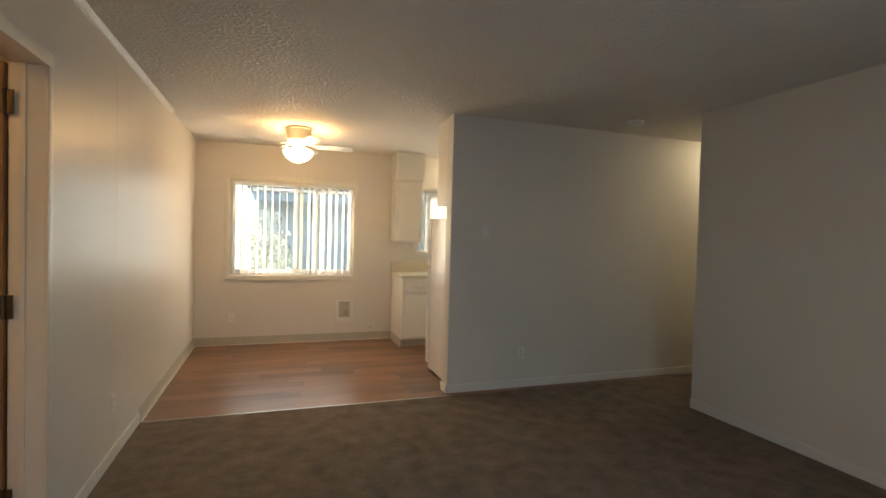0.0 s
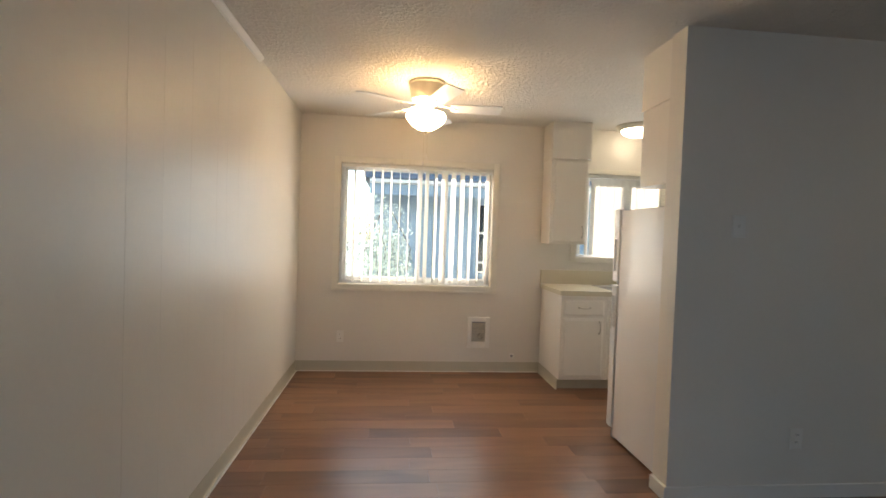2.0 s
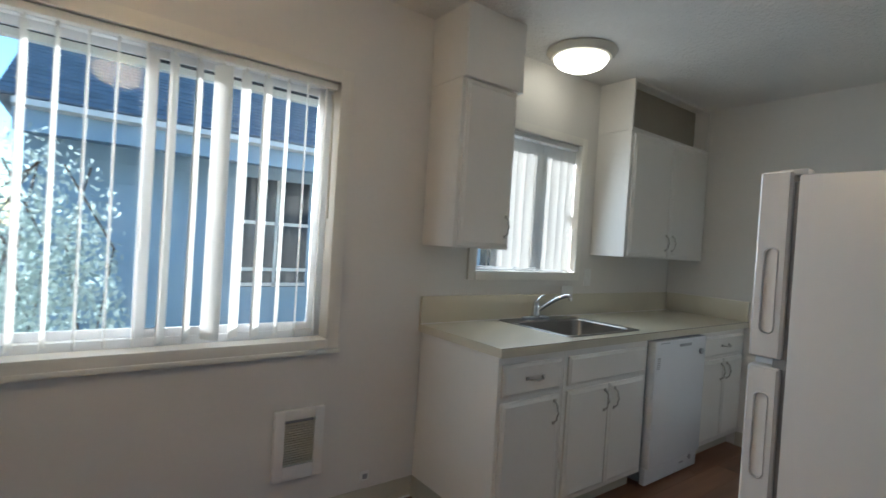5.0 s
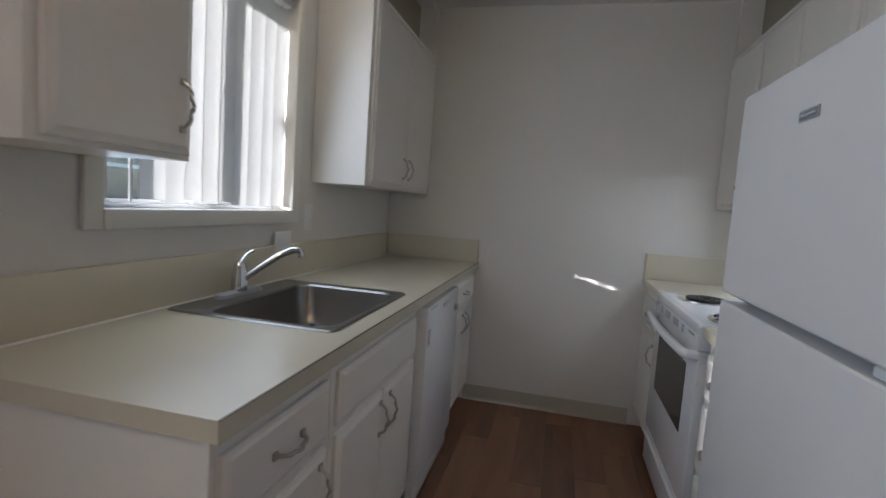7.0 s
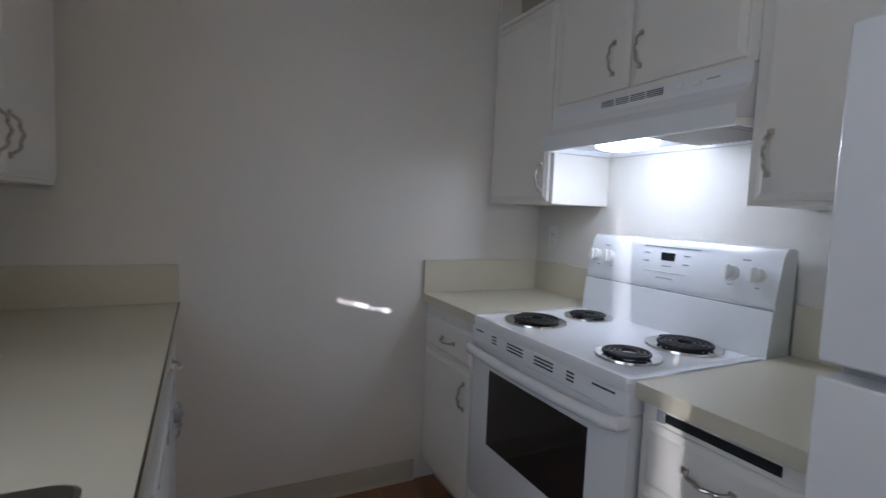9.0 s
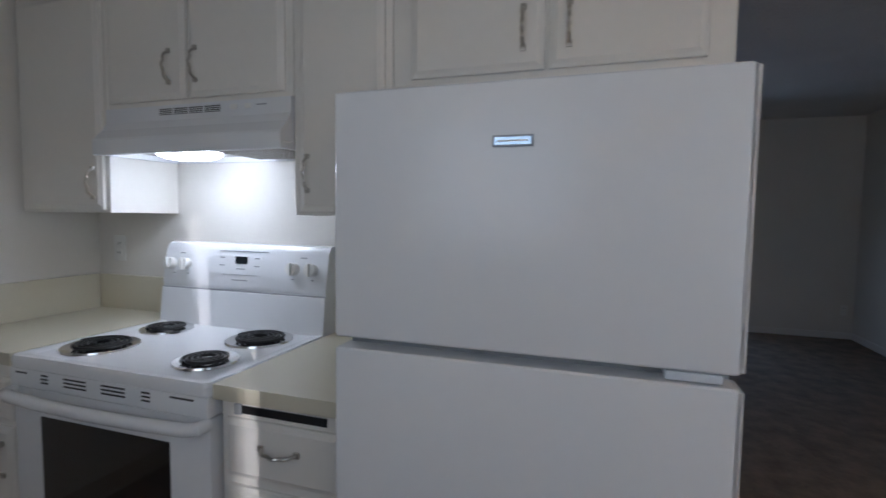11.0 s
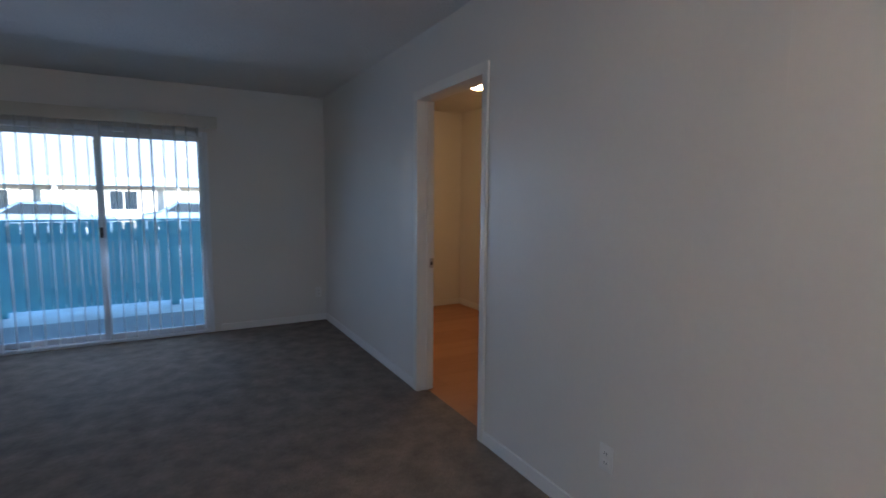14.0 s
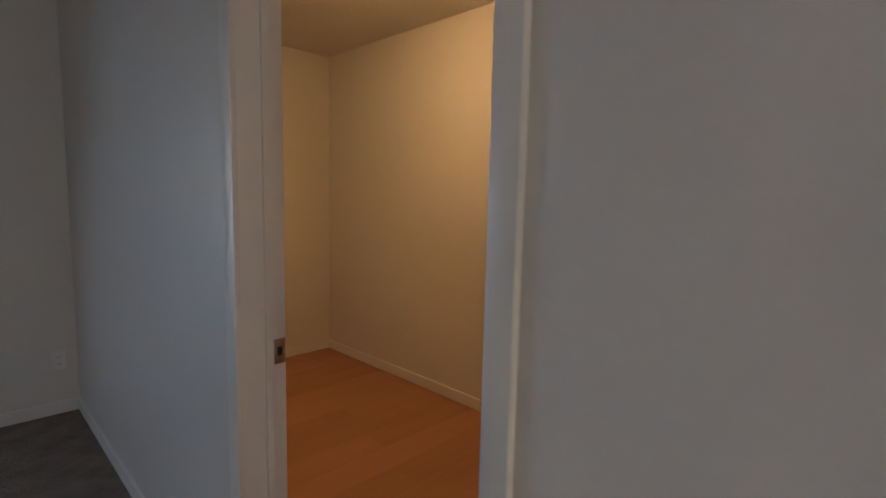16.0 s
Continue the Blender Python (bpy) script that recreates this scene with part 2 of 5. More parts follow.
def loft(bm, rings, caps=(True, True), loop=True):
    """Skin over rings of equal count."""
    vs = [[bm.verts.new(p) for p in r] for r in rings]
    n = len(rings[0])
    for a, b in zip(vs, vs[1:]):
        for i in range(n if loop else n - 1):
            bm.faces.new((a[i], a[(i + 1) % n], b[(i + 1) % n], b[i]))
    if caps[0]:
        bm.faces.new(list(reversed(vs[0])))
    if caps[1]:
        bm.faces.new(vs[-1])
    return bm


def lathe(bm, prof, c, n=28):
    """Turned body round the upright axis through c; prof: (radius, height) pairs."""
    rings = []
    for r, z in prof:
        ring = []
        for i in range(n):
            a = 2 * math.pi * i / n
            ring.append((c[0] + r * math.cos(a), c[1] + r * math.sin(a), c[2] + z))
        rings.append(ring)
    return loft(bm, rings)


def tube(bm, pts, r, n=8, flat=1.0):
    """A round bar along pts."""
    pts = [Vector(p) for p in pts]
    rings = []
    up = Vector((0, 0, 1))
    for i, p in enumerate(pts):
        d = (pts[min(i + 1, len(pts) - 1)] - pts[max(i - 1, 0)]).normalized()
        s = d.cross(up)
        if s.length < 0.05:
            s = d.cross(Vector((1, 0, 0)))
        s.normalize()
        u = s.cross(d)
        rings.append([p + s * (r * math.cos(2 * math.pi * k / n)) + u * (r * flat * math.sin(2 * math.pi * k / n)) for k in range(n)])
    return loft(bm, rings)


def rrect(cx, cy, z, hx, hy, r, n=5):
    """A rectangle with round corners, as a ring at height z."""
    out = []
    for sx, sy, a0 in ((1, 1, 0), (-1, 1, 90), (-1, -1, 180), (1, -1, 270)):
        for k in range(n + 1):
            a = radians(a0 + 90 * k / n)
            out.append((cx + sx * (hx - r) + r * math.cos(a), cy + sy * (hy - r) + r * math.sin(a), z))
    return out


def to_mesh(name, bm, material, smooth=False):
    bmesh.ops.recalc_face_normals(bm, faces=bm.faces)
    me = bpy.data.meshes.new(name)
    bm.to_mesh(me)
    bm.free()
    me.materials.append(material)
    if smooth:
        for f in me.polygons:
            f.use_smooth = True
        me.set_sharp_from_angle(angle=radians(35))
    return me


def thing(name, base, label, category, group="", kind=""):
    ob = new(name)
    ob.empty_display_size = 0.1
    ob.location = base
    OFFSET[ob] = Vector(base)
    return tagged(ob, label, category, group, kind)


def part(name, bm, material, parent, label="", smooth=True):
    """bm, in world metres, as one mesh under a thing or a part."""
    off = OFFSET[parent]
    for v in bm.verts:
        v.co -= off
    ob = new(name, to_mesh(name, bm, material, smooth))
    ob.parent = parent
    OFFSET[ob] = off
    return tagged(ob, label)


def solid(name, bm, material, label, category="", kind="structure", smooth=False, group=""):
    """bm, in world metres, as one top-level mesh."""
    ob = new(name, to_mesh(name, bm, material, smooth))
    OFFSET[ob] = Vector((0, 0, 0))
    return tagged(ob, label, category or name.split("_")[0], group, kind)


# ---- large structure ----
H = 2.52
EX = 4.93      # kitchen east wall
LX = 4.345     # living room east wall
SY = -1.35     # living room south wall
PS, PN = 3.55, 3.69   # faces of the partition


def wall_with(name, axis, a0, a1, b0, b1, holes, label, material=None, top=H):
    """An upright wall along axis from a0 to a1, b0 to b1 thick, with holes (a0, a1, z0, z1)."""
    bm = bmesh.new()

    def blk(p, q, z0, z1):
        if q - p > 1e-4 and z1 - z0 > 1e-4:
            box(bm, p, q, b0, b1, z0, z1) if axis == "x" else box(bm, b0, b1, p, q, z0, z1)
    at = a0
    for h0, h1, z0, z1 in sorted(holes):
        blk(at, h0, -0.05, top)
        blk(h0, h1, -0.05, z0)
        blk(h0, h1, z1, top)
        at = h1
    blk(at, a1, -0.05, top)
    return solid(name, bm, material or WALL, label, "wall")


DY0, DY1, DH = 1.09, 1.91, 2.088          # doorway to the side room
WX0, WX1, WZ0, WZ1 = 0.392, 1.922, 0.868, 2.065   # dining window
KX0, KX1, KZ0, KZ1 = 2.80, 3.695, 1.203, 2.07     # kitchen window
GX0, GX1, GZ1 = 1.19, 3.07, 2.06          # glass door

wall_west = wall_with("wall_west", "y", SY - 0.15, 6.15, -0.12, 0.0, [(DY0 - 0.02, DY1 + 0.02, -0.05, DH + 0.02)], "cream painted wall with a doorway and fine vertical panel joints", PANEL)
wall_north = wall_with("wall_north", "x", 0.0, EX, 6.0, 6.15, [(WX0, WX1, WZ0, WZ1), (KX0, KX1, KZ0, KZ1)], "cream painted outer wall with two windows")
wall_kitchen_east = wall_with("wall_kitchen_east", "y", PN, 6.15, EX, EX + 0.12, [], "plain cream painted kitchen wall")
wall_partition = wall_with("wall_partition", "x", 2.42, 7.0, PS, PN, [], "cream painted partition between living room and kitchen")
wall_east = wall_with("wall_east", "y", SY - 0.15, 2.66, LX, LX + 0.12, [(-1.26, -0.36, -0.05, 2.06)], "cream painted living room wall with the entry door")
wall_south = wall_with("wall_south", "x", 0.0, LX, SY - 0.15, SY, [(GX0, GX1, -0.05, GZ1)], "cream painted wall with a glass sliding door")
wall_hall_south = wall_with("wall_hall_south", "x", LX + 0.12, 7.0, 2.54, 2.66, [], "plain cream wall of the hallway")
wall_hall_end = wall_with("wall_hall_end", "y", 2.54, PN, 7.0, 7.12, [], "plain cream wall at the hallway's end")
wall_room_west = wall_with("wall_room_west", "y", -1.53, 2.45, -1.95, -1.83, [], "plain cream wall of the side room")
wall_room_south = wall_with("wall_room_south", "x", -1.83, -0.12, -1.53, -1.39, [], "plain cream wall of the side room")
wall_room_north = wall_with("wall_room_north", "x", -1.83, -0.12, 2.33, 2.45, [], "plain cream wall of the side room")

solid("ceiling", B(-1.95, 7.12, SY - 0.23, 6.15, H, H + 0.12), CEIL, "white ceiling with a knockdown plaster texture", "ceiling")
solid("floor_living", box(B(0.0, 7.0, SY - 0.15, 3.475, -0.08, 0.0), -0.075, 0.0, DY0, DY1, -0.08, 0.0), CARPET, "worn brown-beige cut pile carpet", "carpet")
floor_kitchen = solid("floor_kitchen", B(0.0, EX, 3.475, 6.0, -0.08, -0.004), GROUT, "red-brown wood-look vinyl plank floor", "floor")
floor_room = solid("floor_room", B(-1.83, -0.075, -1.39, 2.33, -0.08, -0.006), GROUT, "orange-brown laminate floor of the side room", "floor")
solid("trim_threshold", B(0.0, 2.42, 3.467, 3.483, 0.0, 0.004, bev=0.002), NICKEL, "thin metal strip between carpet and planks", "trim")

# ---- trim: casings, baseboards, panel joints ----


def board_x(bm, x0, x1, y, z0, z1, d):
    """A board along x on the wall face y, d deep (sign: the side it stands out to)."""
    box(bm, x0, x1, min(y, y + d), max(y, y + d), z0, z1, bev=0.003)


def board_y(bm, y0, y1, x, z0, z1, d):
    box(bm, min(x, x + d), max(x, x + d), y0, y1, z0, z1, bev=0.003)


for nm, args, lab in (
        ("baseboard_west_south", ("y", SY, DY0 - 0.07, 0.0, 0.012), "white painted baseboard above the carpet"),
        ("baseboard_west_mid", ("y", DY1 + 0.046, 3.46, 0.0, 0.012), "white painted baseboard above the carpet"),
        ("baseboard_south_west", ("x", 0.012, GX0 - 0.06, SY, 0.012), "white painted baseboard above the carpet"),
        ("baseboard_south_east", ("x", GX1 + 0.06, LX, SY, 0.012), "white painted baseboard above the carpet"),
        ("baseboard_east", ("y", -0.28, 2.66, LX, -0.012), "white painted baseboard above the carpet"),
        ("baseboard_partition", ("x", 2.408, 7.0, PS, -0.012), "white painted baseboard along the partition"),
        ("baseboard_room_west", ("y", -1.39, 2.33, -1.83, 0.012), "cream baseboard of the side room"),
        ("baseboard_room_south", ("x", -1.818, -0.12, -1.39, 0.012), "cream baseboard of the side room")):
    bm = bmesh.new()
    (board_x if args[0] == "x" else board_y)(bm, args[1], args[2], args[3], 0.0, 0.075, args[4])
    solid(nm, bm, TRIM, lab, "baseboard")

# coved vinyl base round the plank floor: upright face with a small toe
for nm, ax, a0, a1, w, d, lab in (
        ("baseboard_cove_west", "y", 3.49, 6.0, 0.0, 1, "grey-cream vinyl cove base"),
        ("baseboard_cove_north", "x", 0.0, 2.46, 6.0, -1, "grey-cream vinyl cove base under the window"),
        ("baseboard_cove_cabinet", "y", 5.42, 6.0, 2.46, -1, "grey-cream vinyl cove base on the cabinet's end"),
        ("baseboard_cove_east", "y", 4.36, 5.40, EX, -1, "grey-cream vinyl cove base")):
    prof = ((0.0, 0.1), (0.0035, 0.1), (0.0035, 0.02), (0.007, 0.007), (0.017, 0.0015), (0.0, 0.0))
    rings = []
    for a in (a0, a1):
        rings.append([(w + d * p, a, z) if ax == "y" else (a, w + d * p, z) for p, z in prof])
    solid(nm, loft(bmesh.new(), rings), COVE, lab, "baseboard")

# white caulk line at the foot of the cove base
solid("trim_caulk", box(B(0.016, 2.44, 5.976, 5.985, 0.0, 0.006), 0.016, 0.024, 3.49, 5.976, 0.0, 0.006), TRIM, "white bead of caulk along the floor's edge", "trim")
# white strip shaped as the glow of light at the head of the west wall
bm = bmesh.new()
loft(bm, [[(0.0, y, H), (0.032, y, H), (0.032, y, H - 0.008), (0.012, y, H - 0.03), (0.0, y, H - 0.036)] for y in (2.2, 4.5)])
solid("trim_crown", bm, TRIM, "white strip standing in for a glow where wall and ceiling meet", "trim")
# corner bead at the partition's end
solid("trim_partition_foot", B(2.402, 2.42, PS - 0.012, PN, 0.0, 0.075, bev=0.003), TRIM, "white baseboard return at the partition's end", "trim")

# doorway to the side room
door_frame = thing("door_frame_1", (0, (DY0 + DY1) / 2, 0), "cream painted door casing and jambs of an open doorway", "door frame", kind="structure")
for y0, y1 in ((DY0 - 0.06, DY0 + 0.003), (DY1 - 0.003, DY1 + 0.046)):
    part("casing", B(0.0, 0.016, y0, y1, 0.0, DH + 0.06, bev=0.004), CASING, door_frame)
part("head_casing", B(0.0, 0.0165, DY0 - 0.062, DY1 + 0.048, DH, DH + 0.062, bev=0.004), CASING, door_frame)
part("jamb", B(-0.122, 0.003, DY0 - 0.02, DY0, 0.0, DH, bev=0.002), CASING, door_frame)
hinge_jamb = part("jamb", B(-0.122, 0.003, DY1, DY1 + 0.02, 0.0, DH, bev=0.002), CASING, door_frame)
part("head_jamb", B(-0.122, 0.003, DY0 - 0.02, DY1 + 0.02, DH, DH + 0.02, bev=0.002), CASING, door_frame)
part("stop", B(-0.080, -0.062, DY0, DY0 + 0.010, 0.0, DH), CASING, door_frame)
part("stop", B(-0.080, -0.062, DY1 - 0.010, DY1, 0.0, DH), CASING, door_frame)
strike = part("strike_plate", B(-0.119, -0.087, DY0 + 0.0, DY0 + 0.003, 0.91, 0.98, bev=0.001), NICKEL, door_frame, "dull nickel strike plate")
part("latch_hole", B(-0.110, -0.096, DY0 + 0.003, DY0 + 0.0042, 0.933, 0.957), BLACK, strike)
door_leaf = thing("door_1", (-0.12, DY1, 0), "brown-stained flush wooden door standing open into the room", "door", kind="structure")
part("leaf", B(-0.95, -0.132, DY1 - 0.018, DY1 + 0.018, 0.012, DH - 0.005, bev=0.002), DOORWOOD, door_leaf)
for z in (0.27, 1.08, 1.92):
    hinge = part("hinge", B(-0.145, -0.095, DY1 - 0.0235, DY1 - 0.0185, z - 0.05, z + 0.05, bev=0.002), BRASS, door_leaf, "dark brass hinge")
    part("knuckle", tube(bmesh.new(), [(-0.127, DY1 - 0.026, z - 0.05), (-0.127, DY1 - 0.026, z + 0.05)], 0.007), BRASS, hinge)
part("knob", lathe(bmesh.new(), [(0.012, -0.02), (0.026, -0.01), (0.028, 0.01), (0.015, 0.02)], (-0.89, DY1 - 0.06, 0.96), 14), BRASS, door_leaf)

# entry door in the east wall
door_frame2 = thing("door_frame_2", (LX, -0.81, 0), "white casing round the closed entry door", "door frame", kind="structure")
part("casing", B(LX - 0.014, LX, -1.32, -1.255, 0.0, 2.12, bev=0.003), TRIM, door_frame2)
part("casing", B(LX - 0.014, LX, -0.365, -0.30, 0.0, 2.12, bev=0.003), TRIM, door_frame2)
part("head_casing", B(LX - 0.0145, LX, -1.32, -0.30, 2.055, 2.12, bev=0.003), TRIM, door_frame2)
entry = thing("door_2", (LX, -0.81, 0), "closed white flush entry door with a round knob", "door", kind="structure")
part("leaf", B(LX + 0.004, LX + 0.044, -1.255, -0.365, 0.012, 2.05, bev=0.002), TRIM, entry)
knob = part("knob", tube(bmesh.new(), [(LX + 0.004, -0.43, 0.95), (LX - 0.03, -0.43, 0.95), (LX - 0.032, -0.43, 0.95), (LX - 0.065, -0.43, 0.95)], 0.026, 14), BRASS, entry, "dark round knob")
for z in (0.25, 1.05, 1.85):
    part("hinge", B(LX - 0.012, LX + 0.004, -1.262, -1.246, z - 0.045, z + 0.045, bev=0.003), BRASS, entry, "dark hinge knuckle")


# ---- windows and blinds ----
def slat_mesh(name, w, h, n=4):
    bm = bmesh.new()
    rings = []
    for z in (0.0, -h):
        front = [(w * (k / n - 0.5), 0.006 * (1 - (2 * k / n - 1) ** 2), z) for k in range(n + 1)]
        back = [(x, y - 0.0012, z) for x, y, _ in reversed(front)]
        rings.append(front + back)
    loft(bm, rings)
    return to_mesh(name, bm, SLAT, True)


def blind(name, xs, y, z_top, z_bot, angles, label, rail=(0, 0), rail_z=0.0, lifts=()):
    t = thing(name, (xs[0], y, z_top), label, "blind")
    off = OFFSET[t]
    part("headrail", B(rail[0], rail[1], y - 0.022, y + 0.022, z_top, z_top + rail_z, bev=0.004), PLASTIC, t)
    me = slat_mesh("slat", 0.089, z_top - 0.012 - z_bot)
    cut = {d: slat_mesh("slat", 0.089, z_top - 0.012 - z_bot - d) for d in sorted(set(lifts))}
    for k, (x, a) in enumerate(zip(xs, angles)):
        s = new("slat", cut[lifts[k]] if lifts else me)
        s.parent = t
        s.location = Vector((x, y, z_top - 0.012)) - off
        s.rotation_euler = (0, 0, radians(a))
        part("carrier", B(x - 0.004, x + 0.004, y - 0.004, y + 0.004, z_top - 0.018, z_top), PLASTIC, t)
    return t


def slider_window(name, x0, x1, z0, z1, y, label, meet, casing=0.058, apron=True, rail=0.035):
    """A sliding window in a hole of the north wall with casing, jamb liner, two sashes and panes."""
    w = thing(name, ((x0 + x1) / 2, 6.0, z0), label, "window", kind="structure")
    for a, b in ((x0 - casing, x0 + 0.004), (x1 - 0.004, x1 + casing)):
        part("casing", B(a, b, 5.984, 6.0, z0 - casing, z1 + casing, bev=0.004), CASING, w)
    part("casing", B(x0, x1, 5.9845, 6.0, z1 - 0.004, z1 + casing, bev=0.004), CASING, w)
    part("stool", B(x0 - 0.001, x1 + 0.001, 5.978, 6.0, z0 - casing, z0 + 0.003, bev=0.006), CASING, w)
    if apron:
        part("apron_bead", B(x0 - casing - 0.005, x1 + casing + 0.005, 5.972, 5.984, z0 - casing - 0.006, z0 - casing + 0.016, bev=0.005), CASING, w)
    for a, b in ((x0, x0 + 0.028), (x1 - 0.028, x1)):
        part("window_frame", B(a, b, y, y + 0.06, z0, z1, bev=0.003), ALUM, w)
    part("window_frame", B(x0 + 0.028, x1 - 0.028, y, y + 0.06, z1 - 0.028, z1, bev=0.003), ALUM, w)
    part("window_frame", B(x0 + 0.028, x1 - 0.028, y, y + 0.06, z0, z0 + rail, bev=0.003), ALUM, w)
    for a, b, dy in ((x0 + 0.028, meet + 0.02, 0.034), (meet - 0.02, x1 - 0.028, 0.008)):
        bm = bmesh.new()
        for p in ((a, a + 0.034, z0 + rail, z1 - 0.028), (b - 0.034, b, z0 + rail, z1 - 0.028)):
            box(bm, p[0], p[1], y + dy, y + dy + 0.02, p[2], p[3], bev=0.002)
        for p in ((z0 + rail, z0 + 2 * rail), (z1 - 0.06, z1 - 0.028)):
            box(bm, a + 0.034, b - 0.034, y + dy + 0.001, y + dy + 0.019, p[0], p[1], bev=0.002)
        sash = part("sash", bm, ALUM, w)
        pane = part("pane", B(a + 0.03, b - 0.03, y + dy + 0.008, y + dy + 0.012, z0 + 2 * rail - 0.01, z1 - 0.05), GLASS, sash, smooth=False)
        pane.visible_shadow = False
    return w


slider_window("window_1", WX0, WX1, WZ0, WZ1, 6.085, "white sliding window in a cream casing behind open blinds", 1.185)
slider_window("window_2", KX0, KX1, KZ0, KZ1, 6.085, "white sliding window in a cream casing above the sink", 3.255, casing=0.05, apron=False, rail=0.012)
rng = random.Random(4)
n1 = 17
xs1 = [WX0 + 0.05 + i * (WX1 - WX0 - 0.10) / (n1 - 1) for i in range(n1)]
blind("vertical_blind", xs1, 6.036, WZ1 - 0.034, WZ0 + 0.022, [(84 if i < 9 else 64) + rng.uniform(-5, 5) - (10 if i in (12, 13) else 0) + (69.5 if i == 11 else 0) for i in range(n1)],
      "white vinyl vertical blind, slats turned open", (WX0 + 0.006, WX1 - 0.006), 0.03)
n2 = 11
xs2 = [KX0 + 0.05 + i * (KX1 - KX0 - 0.10) / (n2 - 1) for i in range(n2)]
blind("vertical_blind", xs2, 6.04, KZ1 - 0.034, KZ0 + 0.016, [(177 if i > 1 else 225) + rng.uniform(-3, 3) for i in range(n2)],
      "white vinyl vertical blind, slats half closed above the sink", (KX0 + 0.006, KX1 - 0.006), 0.03, [(0.004 if i % 2 else 0.012) if i < 7 else 0 for i in range(n2)])

bw = thing("blind_wand", (1.885, 6.0, 1.45), "thin beige blind wand beside the dining window", "wand")
part("rod", tube(bmesh.new(), [(1.885, 6.006, 2.0), (1.888, 5.996, 1.95), (1.890, 5.992, 1.43)], 0.004, 8), CREAMMETAL, bw)
lt = thing("window_latch", (3.27, 6.08, 1.62), "small round white window latch", "latch")
part("disc", tube(bmesh.new(), [(3.27, 6.092, 1.62), (3.27, 6.078, 1.62)], 0.022, 16), GREYPLASTIC, lt)

# glass sliding door in the south wall
gd = thing("glass_door", ((GX0 + GX1) / 2, SY, 0), "white framed sliding glass door to the patio", "glass door", kind="structure")
part("threshold", B(GX0, GX1, SY - 0.12, SY + 0.004, 0.0, 0.028, bev=0.004), ALUM, gd)
for a, b in ((GX0, GX0 + 0.045), (GX1 - 0.045, GX1)):
    part("door_frame", B(a, b, SY - 0.12, SY + 0.012, 0.028, GZ1, bev=0.004), ALUM, gd)
part("head_frame", B(GX0 + 0.045, GX1 - 0.045, SY - 0.12, SY + 0.012, GZ1 - 0.045, GZ1, bev=0.004), ALUM, gd)
GM = 2.12
for a, b, dy, op in ((GX0 + 0.045, GM + 0.025, -0.055, True), (GM - 0.025, GX1 - 0.045, -0.095, False)):
    bm = bmesh.new()
    for p, q in ((a, a + 0.05), (b - 0.05, b)):
        box(bm, p, q, SY + dy, SY + dy + 0.035, 0.03, GZ1 - 0.045, bev=0.003)
    for p, q in ((0.03, 0.085), (GZ1 - 0.095, GZ1 - 0.045)):
        box(bm, a + 0.05, b - 0.05, SY + dy + 0.001, SY + dy + 0.034, p, q, bev=0.003)
    panel = part("sliding_panel" if op else "fixed_panel", bm, ALUM, gd)
    pane = part("pane", B(a + 0.045, b - 0.045, SY + dy + 0.014, SY + dy + 0.02, 0.08, GZ1 - 0.09), GLASS, panel, smooth=False)
    pane.visible_shadow = False
    if op:
        part("pull_handle", tube(bmesh.new(), [(a + 0.025, SY + dy + 0.035, 0.88), (a + 0.025, SY + dy + 0.065, 0.90), (a + 0.025, SY + dy + 0.068, 1.0), (a + 0.025, SY + dy + 0.035, 1.08)], 0.008), ALUM, panel, "white pull handle")
part("latch", B(GM - 0.012, GM + 0.012, SY - 0.02, SY - 0.002, 1.02, 1.12, bev=0.004), BLACK, gd, "black latch")
n3 = 18
xs3 = [GX0 + 0.09 + i * 0.1 for i in range(n3)]
blind("vertical_blind", xs3, SY + 0.06, 2.12, 0.035, [98 + rng.uniform(-5, 5) for _ in range(n3)], "white vinyl vertical blind, slats turned fully open before the glass door", (1.12, 3.16), 0.04)
val = thing("blind_valance", (2.15, SY, 2.15), "grey-white valance above the glass door's blind", "valance")
part("front", B(1.10, 3.18, SY + 0.088, SY + 0.096, 2.09, 2.205, bev=0.002), CREAMMETAL, val)
for x in (1.10, 3.172):
    part("return", B(x, x + 0.008, SY, SY + 0.088, 2.09, 2.205, bev=0.002), PLASTIC, val)


# ---- kitchen ----
def pull(parent, x, y, z, side, upright, length=0.105):
    """A wavy nickel bar pull standing out by side (+1: towards +y)."""
    h, n = length / 2, 14
    pts = []
    for k in range(n + 1):
        u = -1 + 2 * k / n
        out = 0.004 + 0.024 * max(0.0, 1 - abs(u) ** 2.6) + 0.003 * math.cos(3 * math.pi * u)
        pts.append((x, y + side * out, z + u * h) if upright else (x + u * h, y + side * out, z - 0.006 * (1 - u * u)))
    bm = tube(bmesh.new(), pts, 0.0052, 8, 0.8)
    for s in (-1, 1):
        c = (x, z + s * h) if upright else (x + s * h, z)
        box(bm, c[0] - 0.008, c[0] + 0.008, min(y, y + side * 0.007), max(y, y + side * 0.007), c[1] - 0.008, c[1] + 0.008, bev=0.002)
    return part("handle", bm, NICKEL, parent, "brushed nickel bar handle")


